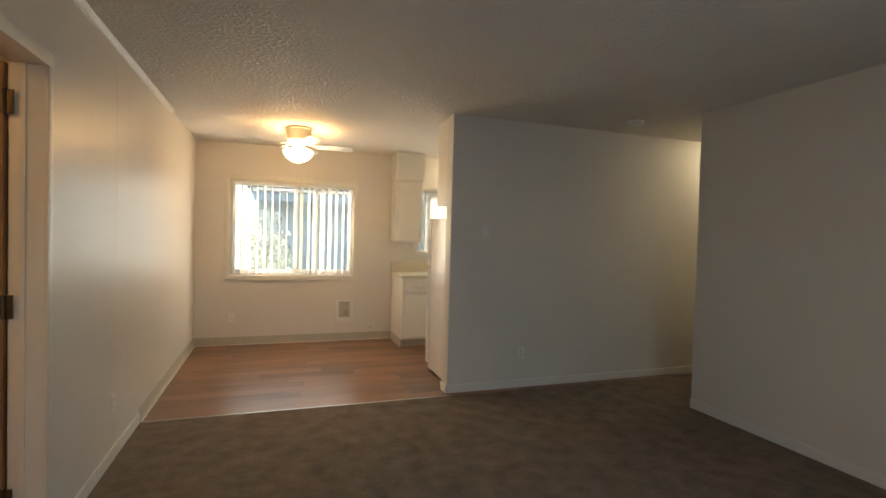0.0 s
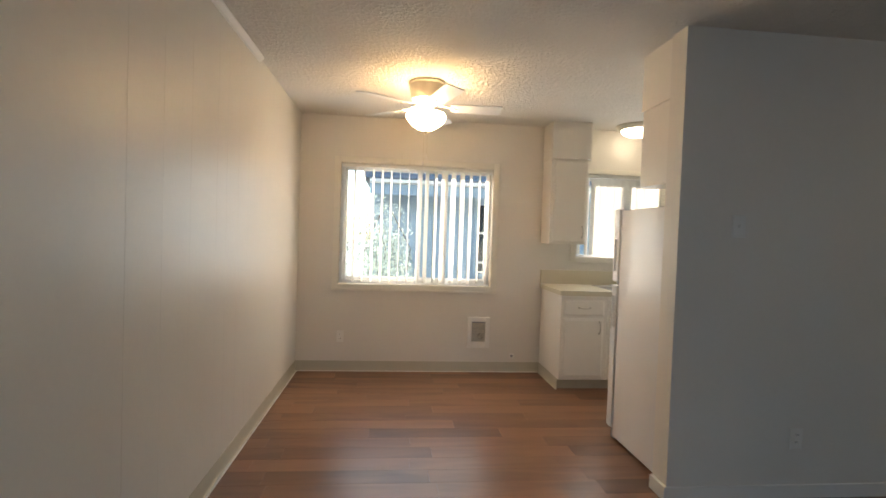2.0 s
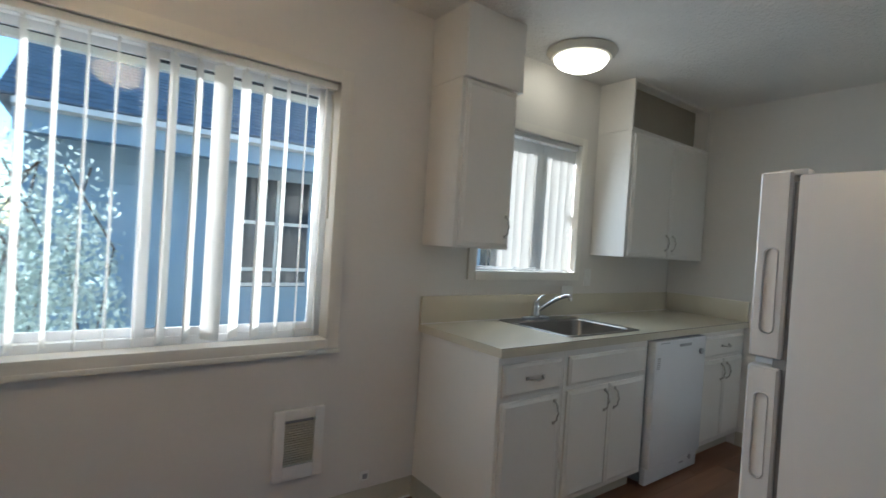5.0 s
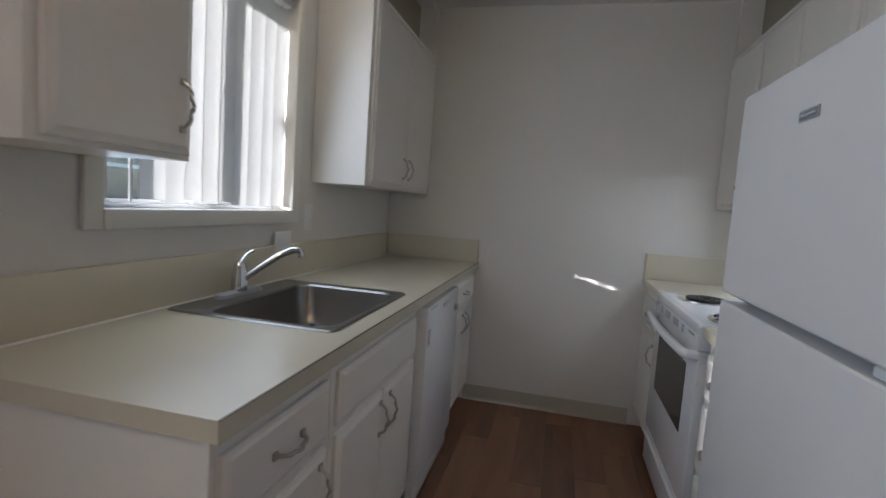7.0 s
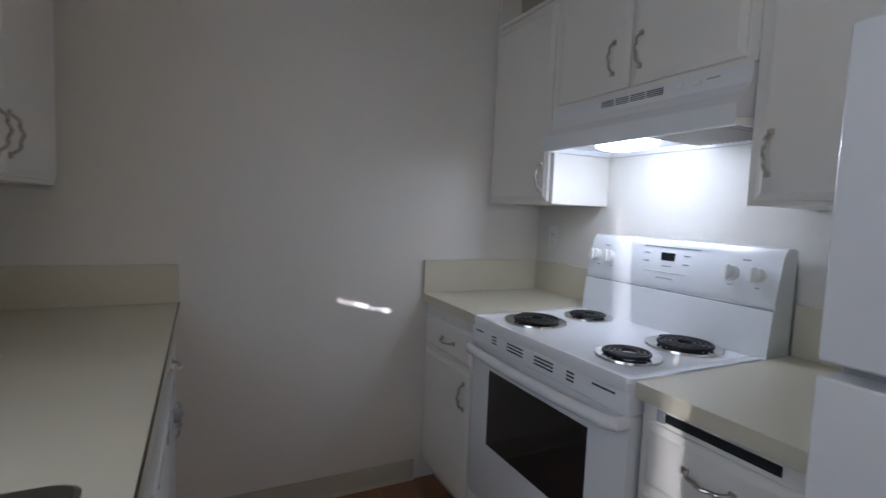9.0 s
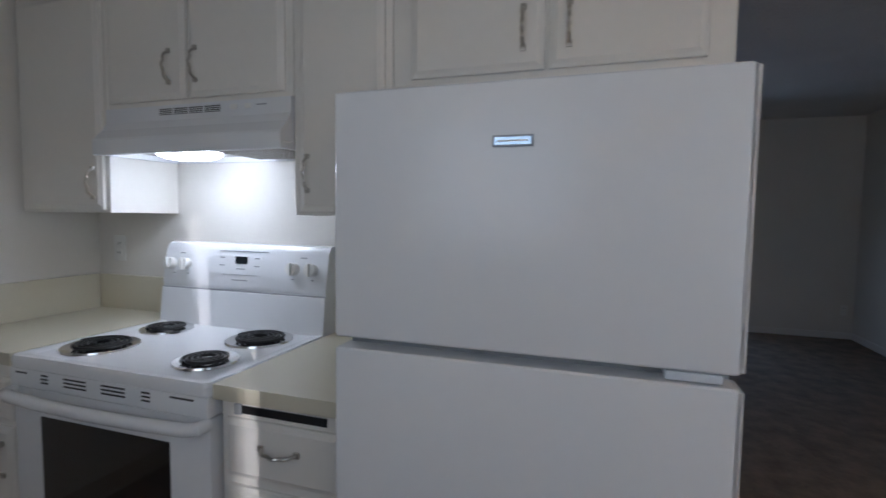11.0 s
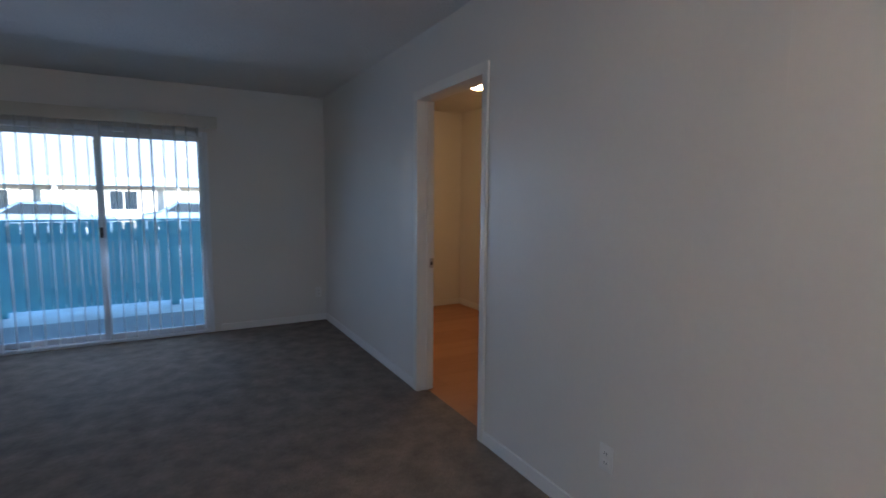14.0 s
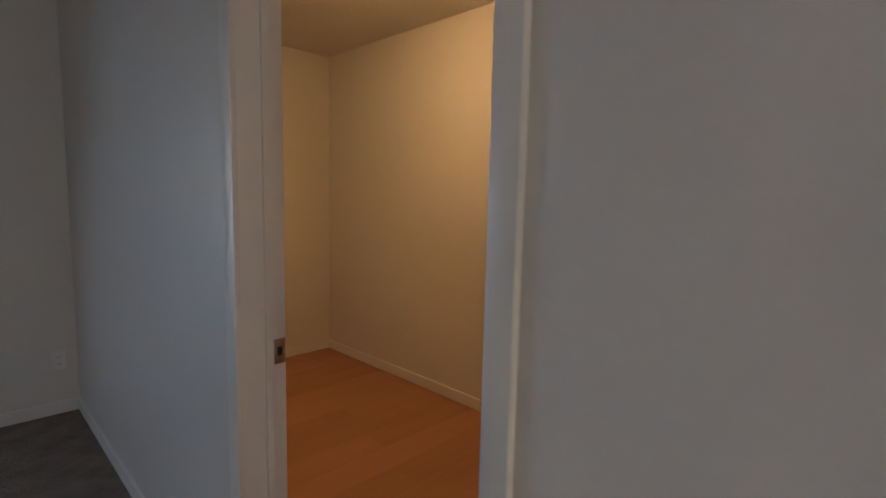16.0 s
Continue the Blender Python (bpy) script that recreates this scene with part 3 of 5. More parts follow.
def front(parent, name, x0, x1, z0, z1, y, side, handle=None, th=0.018, hang=None):
    """A lipped door or drawer front with a chamfered rim, on the face y."""
    bm = bmesh.new()
    cx, cz, hx, hz = (x0 + x1) / 2, (z0 + z1) / 2, (x1 - x0) / 2, (z1 - z0) / 2
    rim = min(0.02, hx * 0.2, hz * 0.2)

    def ring(inset, d):
        return [(cx + sx * (hx - inset), y + side * d, cz + sz * (hz - inset)) for sx, sz in ((-1, -1), (1, -1), (1, 1), (-1, 1))]
    loft(bm, [ring(0, 0.0), ring(0, th * 0.5), ring(0.002, th * 0.62), ring(rim * 0.55, th * 0.75), ring(rim, th), ring(rim + 0.002, th)])
    d = part(name, bm, CABINET, parent, smooth=False)
    if handle:
        hxp, hzp, up = handle
        pull(d, hxp, y + side * th, hzp, side, up)
    if hang:
        for z in (z0 + 0.07, z1 - 0.07):
            part("hinge", B(hang - 0.006, hang + 0.006, min(y, y + side * 0.014), max(y, y + side * 0.014), z - 0.025, z + 0.025, bev=0.003), CABINET, d, "small painted hinge")
    return d


def cabinet(name, label, x0, x1, yb, yf, z0, z1, group, toe=False):
    """A cabinet unit: carcass with a face frame; yf is its front face."""
    t = thing(name, ((x0 + x1) / 2, (yb + yf) / 2, 0.0 if toe else z0), label, "cabinet", group)
    s = 1 if yf > yb else -1
    bm = bmesh.new()
    zz = 0.10 if toe else z0
    box(bm, x0, x1, min(yb, yf), max(yb, yf), zz, z1, bev=0.0015, seg=1)
    part("body", bm, CABINET, t, smooth=False)
    if toe:
        part("toe_kick", B(x0 + 0.001, x1 - 0.001, min(yb, yf - s * 0.07), max(yb, yf - s * 0.07), 0.0, 0.10), COVE, t, "vinyl covered toe kick", smooth=False)
    return t


NB, NF, CT = 5.998, 5.39, 0.875     # north base run: back, front, underside of the counter
u = cabinet("base_cabinet", "white base cabinet with a drawer and a door at the end", 2.46, 2.895, NB, NF, 0, CT, "kitchen base cabinets", True)
front(u, "drawer", 2.48, 2.865, 0.69, 0.835, NF, -1, (2.675, 0.765, False))
front(u, "door", 2.48, 2.865, 0.125, 0.665, NF, -1, (2.82, 0.585, True), hang=2.485)
u = cabinet("sink_base_cabinet", "white painted sink base cabinet with two doors", 2.897, 3.635, NB, NF, 0, 0.72, "kitchen base cabinets", True)
part("face_rail", B(2.897, 3.635, NF, NF + 0.02, 0.72, CT, bev=0.001), CABINET, u, smooth=False)
for a in (2.897, 3.617):
    part("side", B(a, a + 0.018, NF + 0.02, NB, 0.72, CT), CABINET, u, smooth=False)
front(u, "false_drawer", 2.925, 3.605, 0.69, 0.835, NF, -1)
front(u, "door", 2.925, 3.26, 0.125, 0.665, NF, -1, (3.222, 0.585, True))
front(u, "door", 3.27, 3.605, 0.125, 0.665, NF, -1, (3.31, 0.585, True))
u = cabinet("base_cabinet", "white base cabinet with a drawer and two narrow corner doors", 4.262, EX - 0.001, NB, NF, 0, CT, "kitchen base cabinets", True)
front(u, "drawer", 4.29, 4.90, 0.70, 0.835, NF, -1, (4.60, 0.77, False))
front(u, "door", 4.29, 4.592, 0.125, 0.675, NF, -1, (4.555, 0.59, True))
front(u, "door", 4.602, 4.90, 0.125, 0.675, NF, -1, (4.64, 0.59, True))

dw = thing("dishwasher", (3.95, 5.65, 0), "white built-in dishwasher under the counter", "dishwasher")
part("body", B(3.65, 4.255, 5.40, 5.99, 0.03, 0.865), GREYPLASTIC, dw, smooth=False)
d = part("door", B(3.652, 4.253, 5.345, 5.398, 0.12, 0.862, bev=0.006), WHITE, dw)
part("vent", B(3.675, 3.705, 5.342, 5.346, 0.70, 0.765), GREYPLASTIC, d, "grey vent grille")
for k in range(5):
    part("vent_slat", B(3.674, 3.706, 5.3405, 5.343, 0.705 + k * 0.012, 0.711 + k * 0.012), WHITE, d)
part("handle_pocket", B(3.92, 4.06, 5.3425, 5.3455, 0.815, 0.832, bev=0.001), GREYPLASTIC, d, "recessed latch pocket")
part("dial", tube(bmesh.new(), [(4.18, 5.345, 0.77), (4.18, 5.330, 0.77)], 0.018, 16), INK, d, "grey dial")
part("label_bar", B(3.7, 3.80, 5.3438, 5.3452, 0.845, 0.850), INK, d)
kp = part("kick_panel", B(3.652, 4.253, 5.362, 5.395, 0.02, 0.116, bev=0.004), WHITE, dw)
part("lock_disc", tube(bmesh.new(), [(4.16, 5.362, 0.09), (4.16, 5.357, 0.09)], 0.016, 14), GREYPLASTIC, kp)
part("label_bar", B(4.04, 4.09, 5.360, 5.3625, 0.07, 0.08), INK, kp)

# counter of the sink side, round the sink's cut-out
SX0, SX1, SY0, SY1 = 2.972, 3.624, 5.425, 5.965
wt = thing("countertop", (3.7, 5.67, CT), "pale yellow-cream laminate countertop with a backsplash", "countertop")
CZ, CX0, CF = 0.915, 2.443, 5.362
xa, xb, xc, xd = CX0, SX0 + 0.02, SX1 - 0.02, EX - 0.002
ya, yb, yc, yd = CF, SY0 + 0.02, SY1 - 0.02, 5.998
bm = bmesh.new()
outer = [(xa, ya), (xd, ya), (xd, yd), (xa, yd)]
inner = [(xb, yb), (xc, yb), (xc, yc), (xb, yc)]
loft(bm, [[(x, y, z) for x, y in ring] for ring, z in ((inner, CT), (outer, CT), (outer, CZ), (inner, CZ), (inner, CT))], caps=(False, False))
bmesh.ops.remove_doubles(bm, verts=bm.verts, dist=1e-5)
part("slab", bm, LAMTOP, wt, smooth=False)
part("edge_band", B(CX0 - 0.002, EX - 0.002, CF - 0.0025, CF, CT - 0.001, CZ - 0.001), LAMTOP, wt, smooth=False)
part("edge_seam", B(CX0, EX - 0.002, CF - 0.0032, CF + 0.0012, CZ - 0.0012, CZ + 0.0006), BRASS, wt, "dark seam along the front edge", smooth=False)
part("backsplash", B(CX0, EX - 0.022, 5.98, 5.999, CZ, 1.062, bev=0.003), LAMTOP, wt)
part("backsplash", B(EX - 0.021, EX - 0.001, CF + 0.002, 5.98, CZ, 1.062, bev=0.003), LAMTOP, wt)
part("caulk", tube(bmesh.new(), [(CX0, 5.978, CZ + 0.001), (EX - 0.022, 5.978, CZ + 0.001)], 0.004), TRIM, wt, "white bead of caulk")

sk = thing("sink", ((SX0 + SX1) / 2, 5.69, CZ), "stainless steel single-bowl drop-in sink", "sink")
cx, cy, hx, hy = (SX0 + SX1) / 2, (SY0 + SY1) / 2, (SX1 - SX0) / 2, (SY1 - SY0) / 2
by = cy - 0.035
rings = [rrect(cx, cy, CZ + 0.0015, hx, hy, 0.03), rrect(cx, cy, CZ + 0.006, hx - 0.006, hy - 0.006, 0.03),
         rrect(cx, cy, CZ + 0.004, hx - 0.016, hy - 0.016, 0.03), rrect(cx, by, CZ + 0.003, hx - 0.035, hy - 0.062, 0.055),
         rrect(cx, by, CZ - 0.004, hx - 0.042, hy - 0.069, 0.055), rrect(cx, by, CZ - 0.12, hx - 0.055, hy - 0.082, 0.06),
         rrect(cx, by, CZ - 0.155, hx - 0.07, hy - 0.097, 0.06), rrect(cx, by, CZ - 0.168, hx - 0.11, hy - 0.135, 0.05)]
part("basin", loft(bmesh.new(), rings, caps=(False, True)), STEEL, sk)
dr = part("drain", lathe(bmesh.new(), [(0.040, -0.004), (0.040, 0.002), (0.030, 0.002), (0.028, -0.002)], (3.42, 5.665, CZ - 0.167)), STEEL, sk)
part("stopper", lathe(bmesh.new(), [(0.036, 0.0), (0.040, 0.012), (0.026, 0.020), (0.013, 0.024), (0.012, 0.036), (0.006, 0.040)], (3.47, 5.75, CZ - 0.1665)), BLACK, sk, "black rubber stopper")
fa = thing("faucet", (3.265, 5.925, CZ + 0.004), "chrome single-lever kitchen faucet", "faucet")
part("base_plate", loft(bmesh.new(), [rrect(3.265, 5.925, CZ + 0.004, 0.115, 0.026, 0.025), rrect(3.265, 5.925, CZ + 0.016, 0.110, 0.022, 0.021), rrect(3.265, 5.925, CZ + 0.02, 0.09, 0.012, 0.011)]), GREYPLASTIC, fa, "dark base plate")
part("body", lathe(bmesh.new(), [(0.028, 0.0), (0.027, 0.03), (0.022, 0.055), (0.022, 0.085), (0.014, 0.10)], (3.265, 5.925, CZ + 0.018), 18), CHROME, fa)
part("spout", tube(bmesh.new(), [(3.268, 5.922, 0.965), (3.300, 5.875, 1.01), (3.340, 5.825, 1.055), (3.370, 5.786, 1.076), (3.383, 5.768, 1.076), (3.387, 5.762, 1.064), (3.387, 5.762, 1.05)], 0.0125, 12), CHROME, fa)
part("lever", tube(bmesh.new(), [(3.265, 5.925, 1.01), (3.272, 5.925, 1.035), (3.295, 5.923, 1.055), (3.325, 5.92, 1.065)], 0.009, 10, 0.7), CHROME, fa)

# wall cabinets of the sink side
UF, UB, UZ0, UZ1 = 5.735, 5.998, 1.335, 2.178
u = cabinet("wall_cabinet", "narrow white wall cabinet with one door beside the window", 2.43, 2.80, UB, UF, UZ0, 2.165, "kitchen wall cabinets")
front(u, "door", 2.455, 2.79, UZ0 + 0.012, 2.15, UF, -1, (2.755, 1.455, True), hang=2.46)
sf = thing("soffit_box", (2.62, 5.86, 2.165), "white painted boxed soffit between cabinet and ceiling", "soffit", "soffits above cabinets")
part("panel", B(2.426, 2.815, UF - 0.026, UB, 2.168, H - 0.001, bev=0.002), CABINET, sf, smooth=False)
part("cover_strip", B(2.424, 2.817, UF - 0.03, UB, 2.162, 2.174, bev=0.002), CABINET, sf, smooth=False)
u = cabinet("wall_cabinet", "white wall cabinet with two doors in the corner", 3.865, EX - 0.001, UB, UF, UZ0, UZ1, "kitchen wall cabinets")
front(u, "door", 3.895, 4.385, UZ0 + 0.012, 2.16, UF, -1, (4.345, 1.45, True), hang=3.90)
front(u, "door", 4.395, 4.90, UZ0 + 0.012, 2.16, UF, -1, (4.435, 1.45, True))


def cubby(x0, x1, yb, yf, label):
    """An open shelf box between wall cabinet and ceiling."""
    s = 1 if yf > yb else -1
    t = thing("open_cubby", ((x0 + x1) / 2, (yb + yf) / 2, UZ1), label, "cubby", "open shelves above cabinets")
    lo, hi = min(yb, yf), max(yb, yf)
    part("side", B(x0, x0 + 0.018, lo, hi, UZ1 + 0.02, H - 0.001), CABINET, t, smooth=False)
    part("side", B(x1 - 0.018, x1, lo, hi, UZ1 + 0.02, H - 0.001), CABINET, t, smooth=False)
    part("shelf", B(x0 - 0.002, x1, min(lo, yf + s * 0.004), max(hi, yf + s * 0.004), UZ1 + 0.001, UZ1 + 0.02, bev=0.002), CABINET, t, smooth=False)
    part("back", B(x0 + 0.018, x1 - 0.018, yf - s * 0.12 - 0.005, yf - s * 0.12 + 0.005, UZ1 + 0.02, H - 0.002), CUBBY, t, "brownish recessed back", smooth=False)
    part("head_strip", B(x0 + 0.018, x1 - 0.018, min(yf, yf - s * 0.018), max(yf, yf - s * 0.018), H - 0.02, H - 0.002), CABINET, t, smooth=False)


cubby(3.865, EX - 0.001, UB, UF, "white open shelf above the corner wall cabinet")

# stove side
SB, SF = PN + 0.001, 4.35
VF = 3.995          # face of the wall cabinets
u = cabinet("base_cabinet", "white base cabinet with a drawer and a door beside stove", 4.442, EX - 0.001, SB, SF - 0.03, 0, CT, "kitchen base cabinets", True)
front(u, "drawer", 4.47, 4.905, 0.685, 0.825, SF - 0.03, 1, (4.66, 0.752, False))
front(u, "door", 4.47, 4.905, 0.125, 0.665, SF - 0.03, 1, (4.51, 0.56, True))
u = cabinet("drawer_cabinet", "white painted narrow drawer cabinet between stove and refrigerator", 3.265, 3.652, SB, SF - 0.03, 0, CT, "kitchen base cabinets", True)
part("board_gap", B(3.335, 3.59, SF - 0.031, SF - 0.027, 0.836, 0.857), BLACK, u, "dark slot of a missing cutting board")
part("board_gap_rim", B(3.588, 3.61, SF - 0.031, SF - 0.024, 0.832, 0.861, bev=0.002), GREYPLASTIC, u)
front(u, "drawer", 3.29, 3.63, 0.67, 0.825, SF - 0.03, 1, (3.462, 0.762, False))
front(u, "drawer", 3.29, 3.63, 0.41, 0.645, SF - 0.03, 1, (3.462, 0.53, False))
front(u, "drawer", 3.29, 3.63, 0.125, 0.385, SF - 0.03, 1, (3.462, 0.245, False))
for a, b, lab in ((4.436, EX - 0.002, "small pale laminate countertop between stove and wall"), (3.258, 3.655, "small pale laminate countertop between stove and refrigerator")):
    t = thing("countertop", ((a + b) / 2, 4.02, CT), lab, "countertop")
    part("slab", B(a, b, SB, SF, CT, CZ, bev=0.0015), LAMTOP, t, smooth=False)
    part("backsplash", B(a, b - (0.02 if b > 4.5 else 0), SB, SB + 0.02, CZ, 1.07, bev=0.003), LAMTOP, t)
    if b > 4.5:
        part("backsplash", B(EX - 0.022, EX - 0.002, SB + 0.02, SF - 0.002, CZ, 1.07, bev=0.003), LAMTOP, t)

u = cabinet("wall_cabinet", "white wall cabinet with one door beside the stove hood", 4.452, EX - 0.001, SB, VF, 1.35, UZ1, "kitchen wall cabinets")
front(u, "door", 4.475, 4.91, 1.362, 2.15, VF, 1, (4.515, 1.46, True))
u = cabinet("wall_cabinet", "white wall cabinet with two doors above the stove hood", 3.652, 4.45, SB, VF, 1.725, UZ1, "kitchen wall cabinets")
front(u, "door", 3.68, 4.062, 1.742, 2.155, VF, 1, (4.025, 1.85, True))
front(u, "door", 4.074, 4.43, 1.742, 2.155, VF, 1, (4.14, 1.85, True))
u = cabinet("wall_cabinet", "white wall cabinet with one door beside the refrigerator", 3.312, 3.650, SB, VF, 1.35, UZ1, "kitchen wall cabinets")
front(u, "door", 3.335, 3.625, 1.362, 2.155, VF, 1, (3.592, 1.48, True))
u = cabinet("wall_cabinet", "white wall cabinet with two doors above the refrigerator", 2.43, 3.31, SB, VF, 1.715, UZ1, "kitchen wall cabinets")
front(u, "door", 2.49, 2.862, 1.742, 2.155, VF, 1, (2.812, 1.85, True))
front(u, "door", 2.875, 3.25, 1.742, 2.155, VF, 1, (2.93, 1.85, True))
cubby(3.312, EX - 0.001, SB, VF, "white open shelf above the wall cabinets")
sf = thing("soffit_box", (2.8, 3.85, UZ1), "white painted boxed soffit above the refrigerator cabinet", "soffit", "soffits above cabinets")
part("panel", B(2.43, 3.309, SB, VF + 0.02, UZ1 + 0.004, H - 0.001, bev=0.002), CABINET, sf, smooth=False)
part("cover_strip", B(2.425, 3.311, SB, VF + 0.024, UZ1 + 0.001, UZ1 + 0.012, bev=0.002), CABINET, sf, smooth=False)

# range hood
hd = thing("range_hood", (4.045, 3.9, 1.56), "white under-cabinet range hood with its lamp on", "range hood")
HX0, HX1, HF = 3.656, 4.446, 4.062
prof = [(SB + 0.001, 1.723), (VF + 0.012, 1.723), (VF + 0.014, 1.672), (VF + 0.030, 1.645), (HF - 0.004, 1.612), (HF, 1.604), (HF, 1.556),
        (HF - 0.008, 1.553), (HF - 0.011, 1.557), (HF - 0.011, 1.574), (VF + 0.02, 1.580), (SB + 0.012, 1.582), (SB + 0.012, 1.56), (SB + 0.001, 1.56)]
part("shell", loft(bmesh.new(), [[(x, y, z) for y, z in prof] for x in (HX0, HX1)]), WHITE, hd, smooth=False)
for a in (HX0 + 0.001, HX1 - 0.009):
    part("side_skirt", loft(bmesh.new(), [[(x, y, z) for y, z in ((SB + 0.013, 1.581), (VF + 0.019, 1.579), (HF - 0.012, 1.573), (HF - 0.012, 1.556), (SB + 0.013, 1.56))] for x in (a, a + 0.008)]), WHITE, hd, smooth=False)
part("vent_back", B(3.93, 4.19, VF + 0.0122, VF + 0.0135, 1.690, 1.714), BLACK, hd, "dark vent opening", smooth=False)
for k in range(4):
    part("vent_slat", B(3.93, 4.19, VF + 0.0135, VF + 0.0165, 1.692 + k * 0.0062, 1.6945 + k * 0.0062), WHITE, hd, smooth=False)
for k in range(3):
    part("vent_rib", B(3.993 + k * 0.066, 3.997 + k * 0.066, VF + 0.0135, VF + 0.017, 1.69, 1.714), WHITE, hd, smooth=False)
for x in (3.815, 3.872):
    part("switch", B(x - 0.013, x + 0.013, VF + 0.012, VF + 0.018, 1.693, 1.710, bev=0.002), PLASTIC, hd)
part("label_bar", B(3.745, 3.785, VF + 0.0122, VF + 0.0135, 1.702, 1.706), INK, hd)
part("lamp_lens", loft(bmesh.new(), [rrect(4.115, 3.955, 1.580, 0.10, 0.07, 0.02), rrect(4.115, 3.955, 1.553, 0.092, 0.062, 0.02), rrect(4.115, 3.955, 1.543, 0.07, 0.045, 0.015)]), LENS_HOOD, hd, "glowing white lamp lens")
fl = part("filter", B(3.72, 3.99, 3.74, 4.015, 1.567, 1.577, bev=0.003), STEEL, hd, "ribbed metal grease filter")
for k in range(14):
    part("filter_rib", tube(bmesh.new(), [(3.73 + k * 0.0192, 3.745, 1.565), (3.73 + k * 0.0192, 4.01, 1.565)], 0.004, 6), STEEL, fl)

# stove
X0, X1 = 3.656, 4.428
st = thing("stove", (4.042, 4.02, 0), "white freestanding electric coil stove", "stove")
part("body", B(X0 + 0.004, X1 - 0.004, 3.73, 4.30, 0.03, 0.885, bev=0.003), WHITE, st, smooth=False)
rings = [rrect(4.042, 4.045, 0.880, 0.380, 0.315, 0.02), rrect(4.042, 4.045, 0.905, 0.383, 0.318, 0.022), rrect(4.042, 4.045, 0.916, 0.378, 0.313, 0.02), rrect(4.042, 4.045, 0.916, 0.350, 0.29, 0.03), rrect(4.042, 4.045, 0.911, 0.34, 0.28, 0.03)]
part("cooktop", loft(bmesh.new(), rings), WHITE, st)
bgp = [(3.715, 0.90), (3.825, 0.912), (3.81, 1.05), (3.80, 1.055), (3.805, 1.075), (3.78, 1.208), (3.765, 1.23), (3.74, 1.235), (3.715, 1.228)]
bgd = part("backguard", loft(bmesh.new(), [[(x, y, z) for y, z in bgp] for x in (X0 + 0.004, X0 + 0.015, X1 - 0.015, X1 - 0.004)]), WHITE, st)
part("seam", B(X0 + 0.006, X1 - 0.006, 3.792, 3.808, 1.048, 1.056), GREYPLASTIC, bgd, "grey seam", smooth=False)
FACE = lambda z: 3.805 - (z - 1.075) * 0.185 + 0.001
for x in (4.385, 4.310, 3.80, 3.722):
    z = 1.148
    k = part("knob", tube(bmesh.new(), [(x, FACE(z), z), (x, FACE(z) + 0.012, z + 0.002), (x, FACE(z) + 0.013, z + 0.002), (x, FACE(z) + 0.026, z + 0.005)], 0.023, 18), PLASTIC, bgd, "white ribbed control knob")
    part("knob_grip", B(x - 0.005, x + 0.005, FACE(z) + 0.02, FACE(z) + 0.036, z - 0.02, z + 0.027, bev=0.003), PLASTIC, k)
part("clock_display", B(4.015, 4.07, FACE(1.172) - 0.003, FACE(1.172) + 0.003, 1.158, 1.187), GREENSTAR, bgd, "dark clock display", smooth=False)
for x, z, w in ((4.133, 1.181, 0.012), (4.133, 1.151, 0.012), (4.043, 1.139, 0.02), (3.968, 1.181, 0.012), (3.968, 1.151, 0.012), (4.043, 1.096, 0.035), (4.333, 1.191, 0.012), (3.763, 1.191, 0.012), (4.368, 1.111, 0.006), (4.298, 1.111, 0.006), (3.803, 1.111, 0.006), (3.718, 1.111, 0.006)):
    part("print_bar", B(x - w, x + w, FACE(z) - 0.002, FACE(z) + 0.0016, z - 0.002, z + 0.002), INK, bgd, smooth=False)
part("panel_line", B(3.92, 4.15, FACE(1.206) - 0.002, FACE(1.206) + 0.0016, 1.2045, 1.2075), INK, bgd, smooth=False)
part("panel_line", B(3.96, 4.13, FACE(1.116) - 0.002, FACE(1.116) + 0.0016, 1.1152, 1.1168), INK, bgd, smooth=False)


def burner(x, y, r):
    b = part("burner_pan", lathe(bmesh.new(), [(r + 0.022, 0.9125), (r + 0.020, 0.9185), (r + 0.010, 0.9165), (r * 0.75, 0.908), (r * 0.2, 0.906)], (x, y, 0), 32), CHROME, st, "chrome drip pan")
    pts, turns = [], 4 if r > 0.08 else 3.2
    n = int(turns * 28)
    for k in range(n + 1):
        a = 2 * math.pi * turns * k / n
        q = 0.022 + (r - 0.026) * k / n
        pts.append((x + q * math.cos(a), y + q * math.sin(a), 0.923))
    part("burner_coil", tube(bmesh.new(), pts, 0.0058, 6), COIL, b, "black spiral heating coil")


burner(4.27, 4.185, 0.092)
burner(4.275, 3.925, 0.072)
burner(3.845, 3.935, 0.092)
burner(3.825, 4.195, 0.072)
part("vent_strip", B(X0 + 0.006, X1 - 0.006, 4.30, 4.362, 0.822, 0.880, bev=0.008), WHITE, st)
for x0, w, rows in ((4.365, 0.05, 1), (4.265, 0.03, 3), (4.14, 0.09, 3), (3.99, 0.09, 3), (3.87, 0.03, 3), (3.745, 0.08, 1)):
    for k in range(rows):
        z = 0.868 - k * 0.011 if rows > 1 else 0.868
        part("vent_slot", B(x0 - w / 2, x0 + w / 2, 4.3618, 4.3632, z - 0.0025, z + 0.0025), BLACK, st, smooth=False)
od = part("oven_door", B(X0 + 0.008, X1 - 0.008, 4.302, 4.352, 0.235, 0.818, bev=0.006), WHITE, st)
part("oven_window", B(3.80, 4.30, 4.3525, 4.355, 0.462, 0.738, bev=0.001), OVENGLASS, od, "dark glass oven window", smooth=False)
